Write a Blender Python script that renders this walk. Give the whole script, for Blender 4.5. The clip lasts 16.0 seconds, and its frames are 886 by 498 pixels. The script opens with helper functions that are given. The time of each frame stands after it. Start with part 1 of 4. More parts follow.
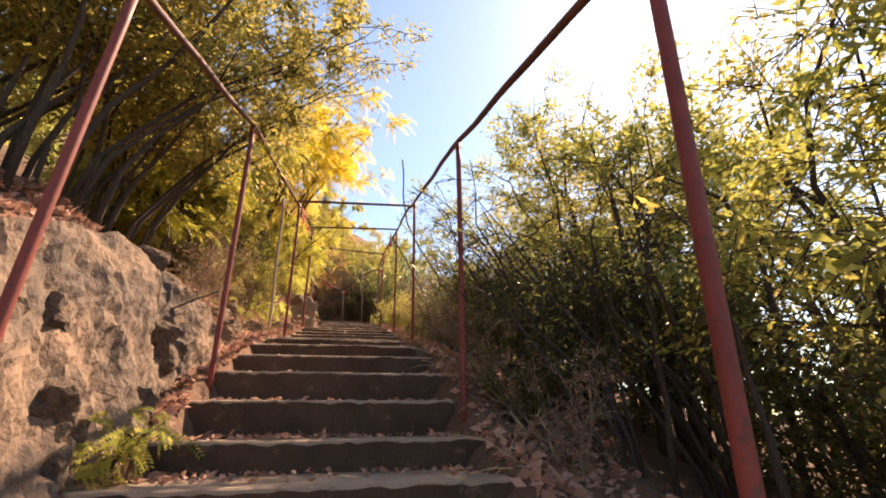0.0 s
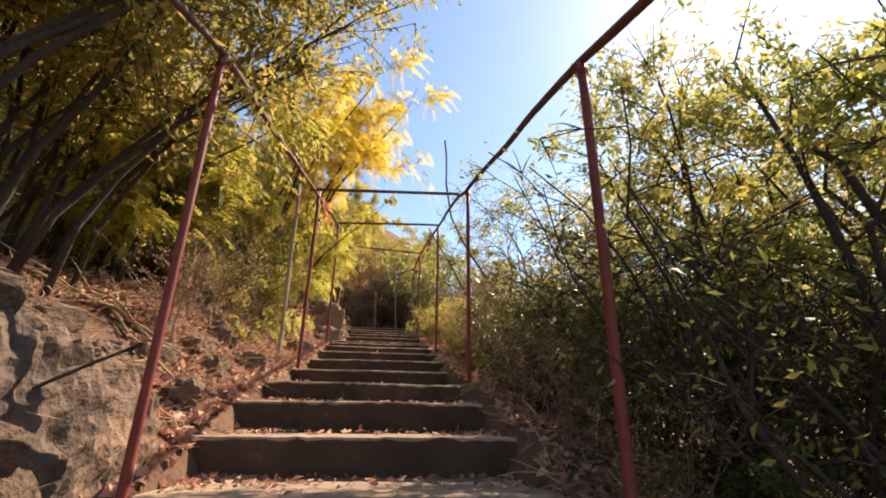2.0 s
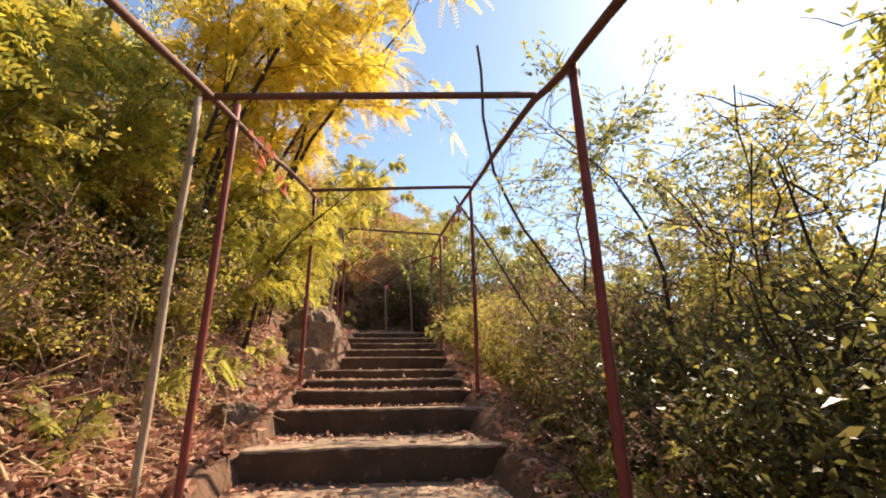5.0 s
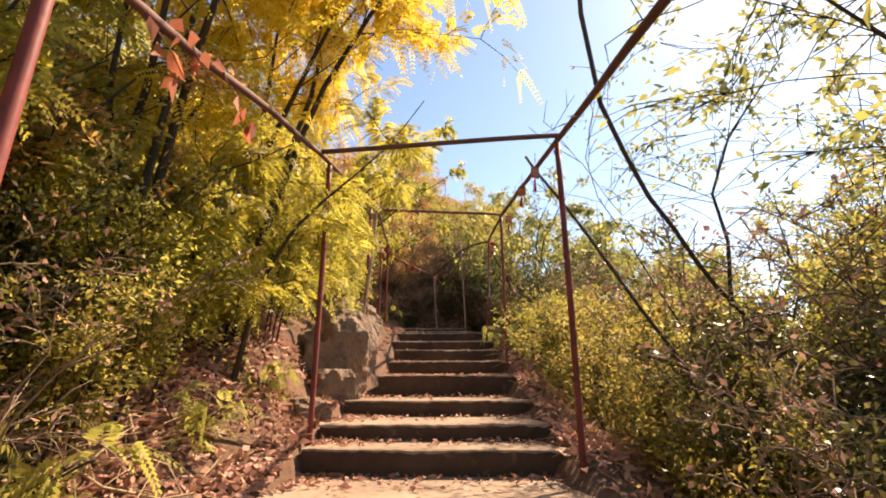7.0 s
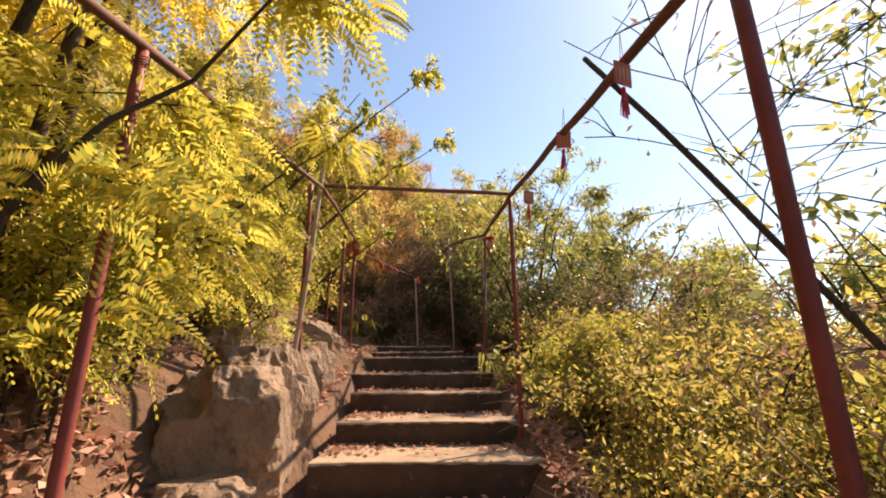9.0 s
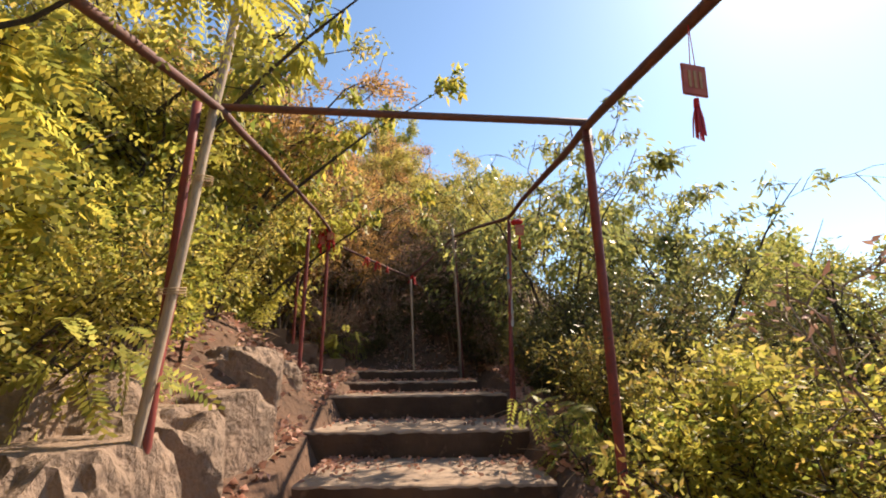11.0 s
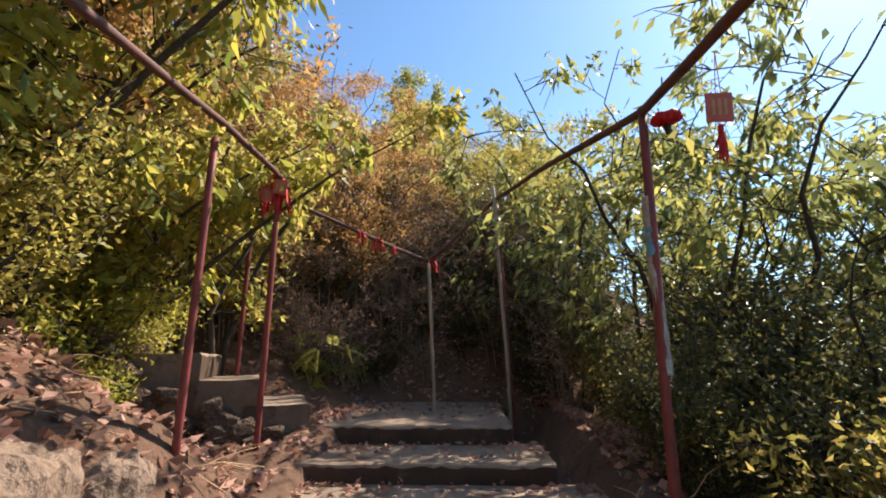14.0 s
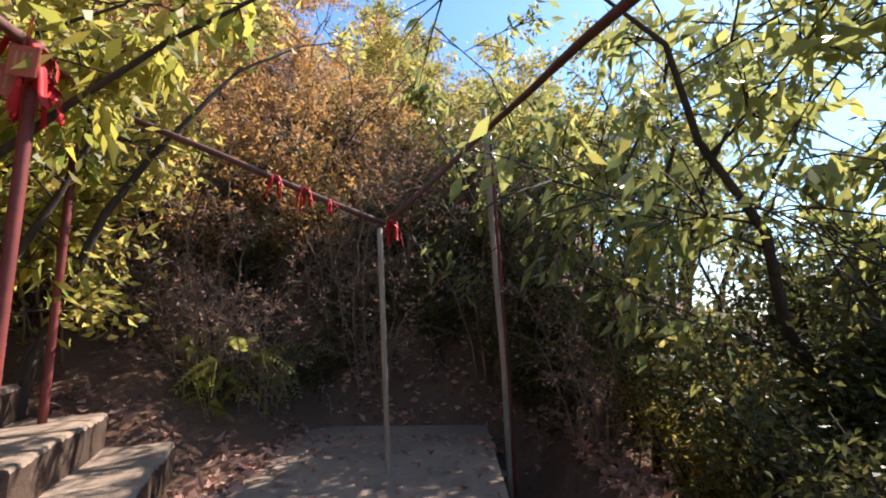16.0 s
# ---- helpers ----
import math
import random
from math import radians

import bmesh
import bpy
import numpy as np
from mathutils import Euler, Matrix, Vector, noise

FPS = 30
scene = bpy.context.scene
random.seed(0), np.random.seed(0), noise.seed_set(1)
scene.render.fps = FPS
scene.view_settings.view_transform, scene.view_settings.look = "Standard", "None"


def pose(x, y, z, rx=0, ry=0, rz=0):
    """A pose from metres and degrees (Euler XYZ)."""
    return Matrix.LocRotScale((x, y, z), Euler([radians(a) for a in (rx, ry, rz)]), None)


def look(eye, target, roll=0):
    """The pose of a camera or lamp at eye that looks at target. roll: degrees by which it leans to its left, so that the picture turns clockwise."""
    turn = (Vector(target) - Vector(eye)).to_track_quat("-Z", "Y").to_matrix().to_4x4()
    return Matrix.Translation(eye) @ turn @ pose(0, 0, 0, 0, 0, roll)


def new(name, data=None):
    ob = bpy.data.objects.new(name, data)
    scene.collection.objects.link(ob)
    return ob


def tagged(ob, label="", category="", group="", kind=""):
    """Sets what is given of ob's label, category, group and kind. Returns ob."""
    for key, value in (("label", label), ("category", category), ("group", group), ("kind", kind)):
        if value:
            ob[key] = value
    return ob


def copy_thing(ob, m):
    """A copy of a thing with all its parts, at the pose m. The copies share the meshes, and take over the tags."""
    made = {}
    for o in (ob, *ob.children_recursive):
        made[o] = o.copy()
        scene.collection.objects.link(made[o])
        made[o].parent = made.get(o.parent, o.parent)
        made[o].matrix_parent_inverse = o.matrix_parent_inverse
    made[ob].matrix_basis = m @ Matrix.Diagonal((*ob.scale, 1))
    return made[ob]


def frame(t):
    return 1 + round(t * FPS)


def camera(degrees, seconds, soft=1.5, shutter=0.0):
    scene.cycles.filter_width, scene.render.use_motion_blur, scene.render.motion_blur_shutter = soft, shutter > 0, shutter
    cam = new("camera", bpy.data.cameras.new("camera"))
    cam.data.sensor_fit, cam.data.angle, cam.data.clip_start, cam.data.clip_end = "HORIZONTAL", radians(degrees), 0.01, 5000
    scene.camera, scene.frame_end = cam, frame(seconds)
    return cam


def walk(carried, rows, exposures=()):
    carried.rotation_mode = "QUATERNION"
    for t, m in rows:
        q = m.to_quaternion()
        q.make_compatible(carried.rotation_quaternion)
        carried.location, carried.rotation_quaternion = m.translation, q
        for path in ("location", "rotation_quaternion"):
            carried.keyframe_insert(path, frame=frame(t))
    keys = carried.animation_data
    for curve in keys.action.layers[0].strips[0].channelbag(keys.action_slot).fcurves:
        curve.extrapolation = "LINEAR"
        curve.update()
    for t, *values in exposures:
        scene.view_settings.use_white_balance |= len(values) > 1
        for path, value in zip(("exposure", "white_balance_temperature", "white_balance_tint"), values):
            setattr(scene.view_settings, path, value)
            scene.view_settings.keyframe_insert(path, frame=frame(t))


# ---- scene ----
cam = camera(89.4, 16.0, soft=1.9)
# seconds, x, y, z, yaw, pitch, roll
PATH = [
    (0.0, 0.028, -2.465, 0.283, -11.50, 20.94, 0.46),
    (0.5, -0.017, -2.079, 0.412, -10.50, 21.11, -0.32),
    (1.0, -0.028, -1.641, 0.696, -9.09, 21.45, 0.36),
    (1.5, 0.104, -1.191, 0.941, -8.75, 20.73, 0.09),
    (2.0, -0.011, -0.719, 1.035, -7.69, 20.28, -0.75),
    (2.5, -0.023, -0.351, 1.123, -8.88, 19.66, 0.53),
    (3.0, -0.024, 0.167, 1.320, -8.91, 18.59, 0.14),
    (3.5, -0.155, 0.803, 1.418, -6.58, 19.28, 0.27),
    (3.7, -0.215, 1.041, 1.494, -6.84, 20.69, 0.26),
    (5.8, 0.265, 3.008, 2.383, -2.72, 16.82, 0.91),
    (6.0, 0.220, 3.138, 2.424, -1.56, 17.09, 0.60),
    (6.5, 0.085, 3.651, 2.561, 2.54, 16.51, 0.14),
    (7.0, 0.087, 4.145, 2.669, 1.26, 16.19, 0.15),
    (7.5, 0.160, 4.743, 2.828, 1.50, 17.85, 0.23),
    (8.0, 0.071, 5.320, 3.051, 1.73, 16.62, -0.24),
    (8.5, 0.111, 5.794, 3.133, -0.34, 15.38, 0.41),
    (8.7, 0.119, 6.031, 3.219, -0.51, 15.52, 0.44),
    (10.8, 0.070, 8.439, 3.823, 1.08, 15.41, 0.58),
    (11.0, 0.059, 8.581, 3.862, -0.56, 15.08, 0.60),
    (11.5, 0.177, 9.065, 3.931, -1.58, 15.31, 0.92),
    (12.0, 0.080, 9.528, 4.009, 2.67, 17.08, 0.33),
    (12.5, 0.118, 9.996, 4.113, -2.01, 16.48, 0.29),
    (13.0, 0.125, 10.489, 4.169, -0.84, 17.21, 0.39),
    (13.3, 0.048, 10.742, 4.181, 2.95, 15.88, 0.42),
    (13.5, -0.006, 10.975, 4.232, 5.06, 15.33, -0.31),
    (14.0, 0.016, 11.422, 4.373, 3.32, 13.79, 0.30),
    (14.5, 0.069, 11.924, 4.634, 2.65, 12.82, 0.99),
    (15.0, 0.014, 12.311, 4.666, 0.98, 11.89, 0.36),
    (15.2, 0.076, 12.463, 4.607, -0.43, 12.31, 0.47),
    (15.5, 0.194, 12.771, 4.578, -0.97, 10.75, 0.34),
    (16.0, 0.074, 13.216, 4.772, 1.41, 8.71, 0.80),
]
walk(cam, [(t, pose(x, y, z, 90 + pitch, roll, yaw)) for t, x, y, z, yaw, pitch, roll in PATH],
     exposures=[(0, 1.42, 8500, 25), (2, 1.12, 7600, 19), (3.5, 1.12, 7500, 19), (7, 1.25, 8300, 22), (8.6, 1.15, 8300, 22), (11, 1.0, 7200, 16), (12.5, 0.95, 6450, 12), (15, 1.08, 6250, 13), (16, 1.22, 5900, 15)])

# ---- light ----
SUN_DIR = Vector((0.62, 0.55, 0.84)).normalized()
sun = new("sun", bpy.data.lights.new("sun", "SUN"))
sun.data.energy, sun.data.angle, sun.data.color = 5.0, radians(0.53), (1.0, 0.89, 0.73)
sun.matrix_world = look(SUN_DIR * 60, (0, 0, 0))
world = bpy.data.worlds.new("sky")
scene.world = world
world.use_nodes = True
wt = world.node_tree
sky = wt.nodes.new("ShaderNodeTexSky")
sky.sky_type, sky.sun_disc = "NISHITA", False
sky.sun_elevation = math.asin(SUN_DIR.z)
sky.sun_rotation = math.atan2(SUN_DIR.x, SUN_DIR.y)
sky.air_density, sky.dust_density, sky.ozone_density = 1.0, 0.35, 2.5
tint = wt.nodes.new("ShaderNodeMix")
tint.data_type, tint.blend_type = "RGBA", "MULTIPLY"
tint.inputs[0].default_value, tint.inputs[7].default_value = 1.0, (0.88, 1.03, 1.06, 1)
wt.links.new(sky.outputs[0], tint.inputs[6])
wt.links.new(tint.outputs[2], wt.nodes["Background"].inputs[0])
wt.nodes["Background"].inputs[1].default_value = 0.115


# ---- materials ----
def mix_colour(nt, fac, a, b):
    n = nt.nodes.new("ShaderNodeMix")
    n.data_type = "RGBA"
    for sock, v in ((n.inputs[0], fac), (n.inputs[6], a), (n.inputs[7], b)):
        if hasattr(v, "is_output"):
            nt.links.new(v, sock)
        else:
            sock.default_value = v if isinstance(v, float) else (*v, 1)
    return n.outputs[2]


def noise_fac(nt, scale, detail=5.0, lo=0.35, hi=0.65, rough=0.6, stretch=None):
    tc = nt.nodes.new("ShaderNodeTexCoord")
    n = nt.nodes.new("ShaderNodeTexNoise")
    n.inputs["Scale"].default_value, n.inputs["Detail"].default_value, n.inputs["Roughness"].default_value = scale, detail, rough
    src = tc.outputs["Object"]
    if stretch:
        mp = nt.nodes.new("ShaderNodeMapping")
        mp.inputs["Scale"].default_value = stretch
        nt.links.new(src, mp.inputs[0])
        src = mp.outputs[0]
    nt.links.new(src, n.inputs["Vector"])
    r = nt.nodes.new("ShaderNodeMapRange")
    r.inputs[1].default_value, r.inputs[2].default_value = lo, hi
    nt.links.new(n.outputs[0], r.inputs[0])
    return r.outputs[0]


def surface(name, a, b, c, scale=3.0, fine=40.0, rough=0.9, bump=0.3, depth=0.01, metal=0.0, stretch=None, spread=(0.55, 0.72)):
    """Two tones a, b at a coarse scale and a third, c, in finer patches, with relief."""
    m = bpy.data.materials.new(name)
    m.use_nodes = True
    nt = m.node_tree
    p = nt.nodes["Principled BSDF"]
    big, small = noise_fac(nt, scale, stretch=stretch), noise_fac(nt, fine, 6.0, *spread, stretch=stretch)
    col = mix_colour(nt, small, mix_colour(nt, big, a, b), c)
    nt.links.new(col, p.inputs["Base Color"])
    p.inputs["Roughness"].default_value, p.inputs["Metallic"].default_value = rough, metal
    p.inputs["Specular IOR Level"].default_value = 0.25
    bp = nt.nodes.new("ShaderNodeBump")
    bp.inputs["Strength"].default_value, bp.inputs["Distance"].default_value = bump, depth
    nt.links.new(noise_fac(nt, fine * 0.6, 8.0, 0.2, 0.8, stretch=stretch), bp.inputs["Height"])
    nt.links.new(bp.outputs[0], p.inputs["Normal"])
    return m


def leafy(name, tones, glow=0.5, rough=0.5, clear=1.75):
    """Thin leaves that let light through; each leaf takes its own tone."""
    m = bpy.data.materials.new(name)
    m.use_nodes = True
    nt = m.node_tree
    p = nt.nodes["Principled BSDF"]
    geo = nt.nodes.new("ShaderNodeNewGeometry")
    ramp = nt.nodes.new("ShaderNodeValToRGB")
    els = ramp.color_ramp.elements
    while len(els) < len(tones):
        els.new(0.5)
    for k, t in enumerate(tones):
        els[k].position = k / (len(tones) - 1)
        els[k].color = (t[0] * 1.3, t[1] * 1.17, t[2] * 1.35, 1)
    nt.links.new(geo.outputs["Random Per Island"], ramp.inputs[0])
    var = mix_colour(nt, noise_fac(nt, 1.3, 3.0, 0.42, 0.62), ramp.outputs[0], tuple(e * g for e, g in zip(tones[len(tones) // 2], (1.3, 1.17, 1.35))))
    nt.links.new(var, p.inputs["Base Color"])
    p.inputs["Roughness"].default_value = rough
    p.inputs["Specular IOR Level"].default_value = 0.35
    tr = nt.nodes.new("ShaderNodeBsdfTranslucent")
    hsv = nt.nodes.new("ShaderNodeHueSaturation")
    hsv.inputs["Saturation"].default_value, hsv.inputs["Value"].default_value = 0.97, clear
    nt.links.new(var, hsv.inputs["Color"])
    nt.links.new(hsv.outputs[0], tr.inputs[0])
    mx = nt.nodes.new("ShaderNodeMixShader")
    mx.inputs[0].default_value = glow
    nt.links.new(p.outputs[0], mx.inputs[1])
    nt.links.new(tr.outputs[0], mx.inputs[2])
    nt.links.new(mx.outputs[0], nt.nodes["Material Output"].inputs["Surface"])
    return m


M_CONCRETE = surface("weathered_concrete", (0.22, 0.155, 0.112), (0.12, 0.083, 0.06), (0.045, 0.031, 0.023), 1.7, 6.0, 0.95, 1.0, 0.022)
# Dusty worn treads; sunlight on them is put into the paler colour.
M_TREAD = surface("sunlit_dusty_concrete", (0.36, 0.265, 0.19), (0.25, 0.18, 0.13), (0.13, 0.09, 0.065), 1.9, 9.0, 0.95, 0.8, 0.012)
# Riser concrete; the shade on the risers is put into this dark colour.
M_RISER = surface("shaded_riser_concrete", (0.095, 0.06, 0.041), (0.058, 0.037, 0.027), (0.17, 0.112, 0.078), 2.6, 8.0, 0.95, 1.0, 0.022, spread=(0.60, 0.74))
M_EARTH = surface("dry_red_earth", (0.17, 0.096, 0.062), (0.12, 0.072, 0.048), (0.065, 0.042, 0.031), 1.4, 14.0, 1.0, 0.9, 0.03)
M_ROCK = surface("weathered_rock", (0.31, 0.215, 0.155), (0.21, 0.15, 0.11), (0.12, 0.085, 0.065), 2.0, 7.0, 0.95, 1.0, 0.05)
M_STONE = surface("rubble_stone", (0.25, 0.165, 0.115), (0.11, 0.082, 0.066), (0.06, 0.046, 0.038), 2.6, 7.0, 0.95, 1.0, 0.05)
M_PIPE = surface("red_oxide_painted_pipe", (0.24, 0.055, 0.045), (0.17, 0.04, 0.035), (0.10, 0.05, 0.04), 6.0, 45.0, 0.55, 0.35, 0.003)
M_PIPE_DULL = surface("rusted_dull_pipe", (0.17, 0.07, 0.055), (0.12, 0.06, 0.05), (0.07, 0.045, 0.04), 6.0, 45.0, 0.7, 0.4, 0.003)
M_POLE = surface("bleached_wooden_pole", (0.42, 0.33, 0.24), (0.30, 0.22, 0.16), (0.17, 0.12, 0.09), 8.0, 30.0, 0.85, 0.4, 0.004, stretch=(6, 6, 0.6))
M_BARK = surface("dark_bark", (0.075, 0.055, 0.042), (0.05, 0.038, 0.03), (0.12, 0.095, 0.075), 5.0, 30.0, 0.95, 0.8, 0.01, stretch=(3, 3, 0.6))
M_TWIG = surface("dry_twigs", (0.22, 0.15, 0.10), (0.32, 0.24, 0.17), (0.12, 0.08, 0.06), 6.0, 30.0, 0.95, 0.4, 0.004)
M_STRAW = surface("dry_grass", (0.45, 0.33, 0.19), (0.36, 0.25, 0.15), (0.22, 0.15, 0.09), 4.0, 20.0, 0.9, 0.2, 0.003)
M_RED = surface("red_silk", (0.55, 0.02, 0.02), (0.42, 0.015, 0.02), (0.30, 0.012, 0.015), 8.0, 60.0, 0.6, 0.3, 0.002)
M_PLAQUE = surface("red_wooden_plaque", (0.50, 0.15, 0.11), (0.42, 0.11, 0.085), (0.34, 0.08, 0.065), 14.0, 60.0, 0.6, 0.2, 0.001)
M_INK = surface("faded_gold_ink", (0.50, 0.30, 0.16), (0.42, 0.24, 0.12), (0.36, 0.18, 0.10), 20.0, 60.0, 0.6, 0.1, 0.001)
M_WRAP = surface("torn_clear_plastic_wrap", (0.40, 0.36, 0.31), (0.26, 0.20, 0.17), (0.52, 0.49, 0.45), 20.0, 60.0, 0.25, 0.6, 0.006)
M_BLUE = surface("faded_blue_tape", (0.10, 0.24, 0.34), (0.14, 0.28, 0.36), (0.2, 0.28, 0.3), 20.0, 60.0, 0.4, 0.3, 0.002)
M_BLACK = surface("black_socket", (0.02, 0.02, 0.02), (0.03, 0.03, 0.03), (0.05, 0.04, 0.04), 20.0, 60.0, 0.5, 0.2, 0.002)
L_GREEN = leafy("green_leaves", [(0.07, 0.10, 0.025), (0.14, 0.175, 0.035), (0.22, 0.235, 0.045), (0.32, 0.28, 0.06)], 0.55)
L_OLIVE = leafy("olive_leaves", [(0.07, 0.085, 0.02), (0.15, 0.16, 0.03), (0.23, 0.21, 0.04), (0.28, 0.18, 0.05)], 0.55)
L_LIME = leafy("yellow_green_leaves", [(0.09, 0.13, 0.022), (0.17, 0.205, 0.03), (0.26, 0.26, 0.036), (0.37, 0.31, 0.04)], 0.5)
L_SOFT = leafy("soft_green_leaves", [(0.10, 0.125, 0.03), (0.18, 0.195, 0.04), (0.28, 0.26, 0.05), (0.37, 0.28, 0.065)], 0.55)
L_GOLD = leafy("golden_autumn_leaves", [(0.26, 0.26, 0.03), (0.40, 0.35, 0.03), (0.56, 0.45, 0.035), (0.50, 0.36, 0.035)], 0.6, clear=1.22)
L_GILT = leafy("yellow_green_feathered_leaves", [(0.125, 0.155, 0.03), (0.21, 0.23, 0.035), (0.31, 0.30, 0.04), (0.44, 0.37, 0.045)], 0.6, clear=1.5)
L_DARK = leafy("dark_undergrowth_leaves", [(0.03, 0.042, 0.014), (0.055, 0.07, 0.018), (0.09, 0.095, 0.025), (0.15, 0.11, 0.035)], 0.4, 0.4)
L_RUST = leafy("rusty_autumn_leaves", [(0.16, 0.10, 0.035), (0.27, 0.16, 0.05), (0.33, 0.20, 0.05), (0.24, 0.20, 0.05)], 0.45)
L_LONG = leafy("long_drooping_leaves", [(0.05, 0.07, 0.03), (0.11, 0.145, 0.045), (0.19, 0.21, 0.05), (0.34, 0.31, 0.06)], 0.55, 0.35)
L_DEAD = leafy("dead_leaf_litter", [(0.13, 0.075, 0.045), (0.25, 0.14, 0.085), (0.36, 0.22, 0.14), (0.46, 0.31, 0.20)], 0.15, 0.8)


# ---- mesh helpers ----
def mesh_from(name, verts, faces, material, smooth=False):
    me = bpy.data.meshes.new(name)
    me.from_pydata([tuple(v) for v in verts], [], [tuple(f) for f in faces])
    me.materials.append(material)
    if smooth:
        me.polygons.foreach_set("use_smooth", [True] * len(me.polygons))
    me.update()
    return me


def part(name, me, parent, label="", m=None):
    ob = new(name, me)
    ob.parent = parent
    if m is not None:
        ob.matrix_basis = m
    return tagged(ob, label)


def quad_mesh(name, v, material):
    """v: (n, 4, 3) array of separate quads."""
    n = len(v)
    me = bpy.data.meshes.new(name)
    me.vertices.add(4 * n)
    me.vertices.foreach_set("co", np.ascontiguousarray(v, dtype=np.float32).ravel())
    me.loops.add(4 * n)
    me.loops.foreach_set("vertex_index", np.arange(4 * n, dtype=np.int32))
    me.polygons.add(n)
    me.polygons.foreach_set("loop_start", np.arange(0, 4 * n, 4, dtype=np.int32))
    me.materials.append(material)
    me.update(calc_edges=True)
    return me


def unit(a):
    return a / np.maximum(np.linalg.norm(a, axis=-1, keepdims=True), 1e-9)


def leaf_quads(rng, at, way, length, width):
    """Pointed leaves at the places at, along way."""
    n = len(at)
    way = unit(way)
    side = unit(np.cross(way, unit(rng.normal(size=(n, 3)))))
    up = np.cross(side, way)
    ln = (length * rng.uniform(0.6, 1.3, n))[:, None]
    wd = (width * rng.uniform(0.7, 1.2, n))[:, None]
    droop = rng.uniform(-0.15, 0.25, n)[:, None] * ln
    mid = at + way * ln * 0.45 + up * wd * 0.25
    return np.stack([at, mid + side * wd * 0.5, at + way * ln - up * droop, mid - side * wd * 0.5], 1)


def tube(points, radii, sides=6):
    """Vertices and faces of a tapered tube along a polyline."""
    p = np.asarray(points, float)
    d = unit(np.gradient(p, axis=0))
    ref = np.array([0.31, 0.95, 0.05]) if abs(d[0][2]) > 0.6 else np.array([0.05, 0.08, 1.0])
    u = unit(np.cross(d, ref))
    w = np.cross(d, u)
    a = np.arange(sides) * 2 * math.pi / sides
    r = np.asarray(radii, float)[:, None, None]
    v = p[:, None] + r * (np.cos(a)[None, :, None] * u[:, None] + np.sin(a)[None, :, None] * w[:, None])
    n = len(p)
    f = [(i * sides + k, i * sides + (k + 1) % sides, (i + 1) * sides + (k + 1) % sides, (i + 1) * sides + k)
         for i in range(n - 1) for k in range(sides)]
    f.append(tuple(range(sides - 1, -1, -1)))
    f.append(tuple((n - 1) * sides + k for k in range(sides)))
    return v.reshape(-1, 3), f


def join(pieces):
    vs, fs, n = [], [], 0
    for v, f in pieces:
        vs.append(v)
        fs += [tuple(i + n for i in q) for q in f]
        n += len(v)
    return np.concatenate(vs), fs


# ---- the lie of the land ----
STEP_Y = [-3.0, -2.4, -1.8, -1.2, -0.6, 0.0, 0.57, 1.13, 1.61, 2.25, 2.95, 3.67, 4.88, 5.97, 7.01, 7.67, 8.14, 8.95, 10.03, 10.84, 11.80, 12.72, 13.68, 14.52, 15.20]
STEP_Z = [-1.00, -0.80, -0.60, -0.40, -0.20, 0.0, 0.18, 0.43, 0.68, 0.90, 1.12, 1.30, 1.52, 1.76, 2.00, 2.18, 2.31, 2.46, 2.72, 2.92, 3.14, 3.36, 3.60, 3.72, 3.86]
STEP_L = [-1.15, -1.15, -1.15, -1.15, -1.15, -1.15, -1.16, -1.14, -1.06, -1.24, -1.28, -1.05, -1.05, -1.02, -1.08, -1.03, -1.03, -1.02, -0.86, -0.84, -0.90, -1.40, -1.38, -1.32, -1.28]
STEP_R = [0.95, 0.95, 0.95, 0.95, 0.95, 0.90, 0.92, 0.84, 0.90, 0.86, 0.80, 0.74, 0.80, 0.90, 0.98, 0.95, 1.01, 1.00, 0.94, 0.84, 0.83, 0.84, 0.80, 0.55, 0.34]


def ease(a, b, x):
    t = np.clip((np.asarray(x, float) - a) / (b - a), 0, 1)
    return t * t * (3 - 2 * t)


def stair_z(y):
    return np.interp(y, [-40.0, *STEP_Y, 17.2], [-9.0, *STEP_Z, 3.86])


def land(x, y):
    """Height of the ground."""
    x, y = np.asarray(x, float), np.asarray(y, float)
    s = stair_z(y)
    left, right = np.maximum(0, -1.22 - x), np.maximum(0, x - 1.0)
    kerb = np.interp(y, [-4, 1.0, 1.9, 3.0, 7.5, 8.6, 10.2, 11.2, 13.4, 14.0, 14.3, 16.2, 17.2], [1.25, 1.15, 0.55, 0.30, 0.25, 0.55, 0.6, 0.40, 0.45, 0.30, -0.05, -0.05, 0.2])
    run = np.interp(y, [-4, 1.5, 3.5, 9, 13], [0.55, 0.7, 1.1, 0.7, 0.5])
    slope = np.interp(y, [-4, 2, 7, 11, 13.8, 14.3, 16, 17.2], [0.34, 0.34, 0.40, 0.5, 0.42, 0.16, 0.22, 0.40])
    h = s + kerb * ease(0, 1, left / run) + slope * np.minimum(left, 45) * ease(0, 1.2, left)
    h = h - 0.16 * ease(0, 0.5, right) - 0.24 * np.minimum(right, 60) * ease(0, 1.5, right)
    ahead = np.maximum(0, y - 17.2)
    h = h + np.interp(ahead, [0, 0.25, 1.3, 3.2, 32], [0, 0.15, 1.45, 2.1, 18.5]) * ease(14, -1, x)
    h = h - 0.34 * ease(1.02, 0.80, np.abs(x + 0.1)) * ease(17.3, 17.0, y)
    return h


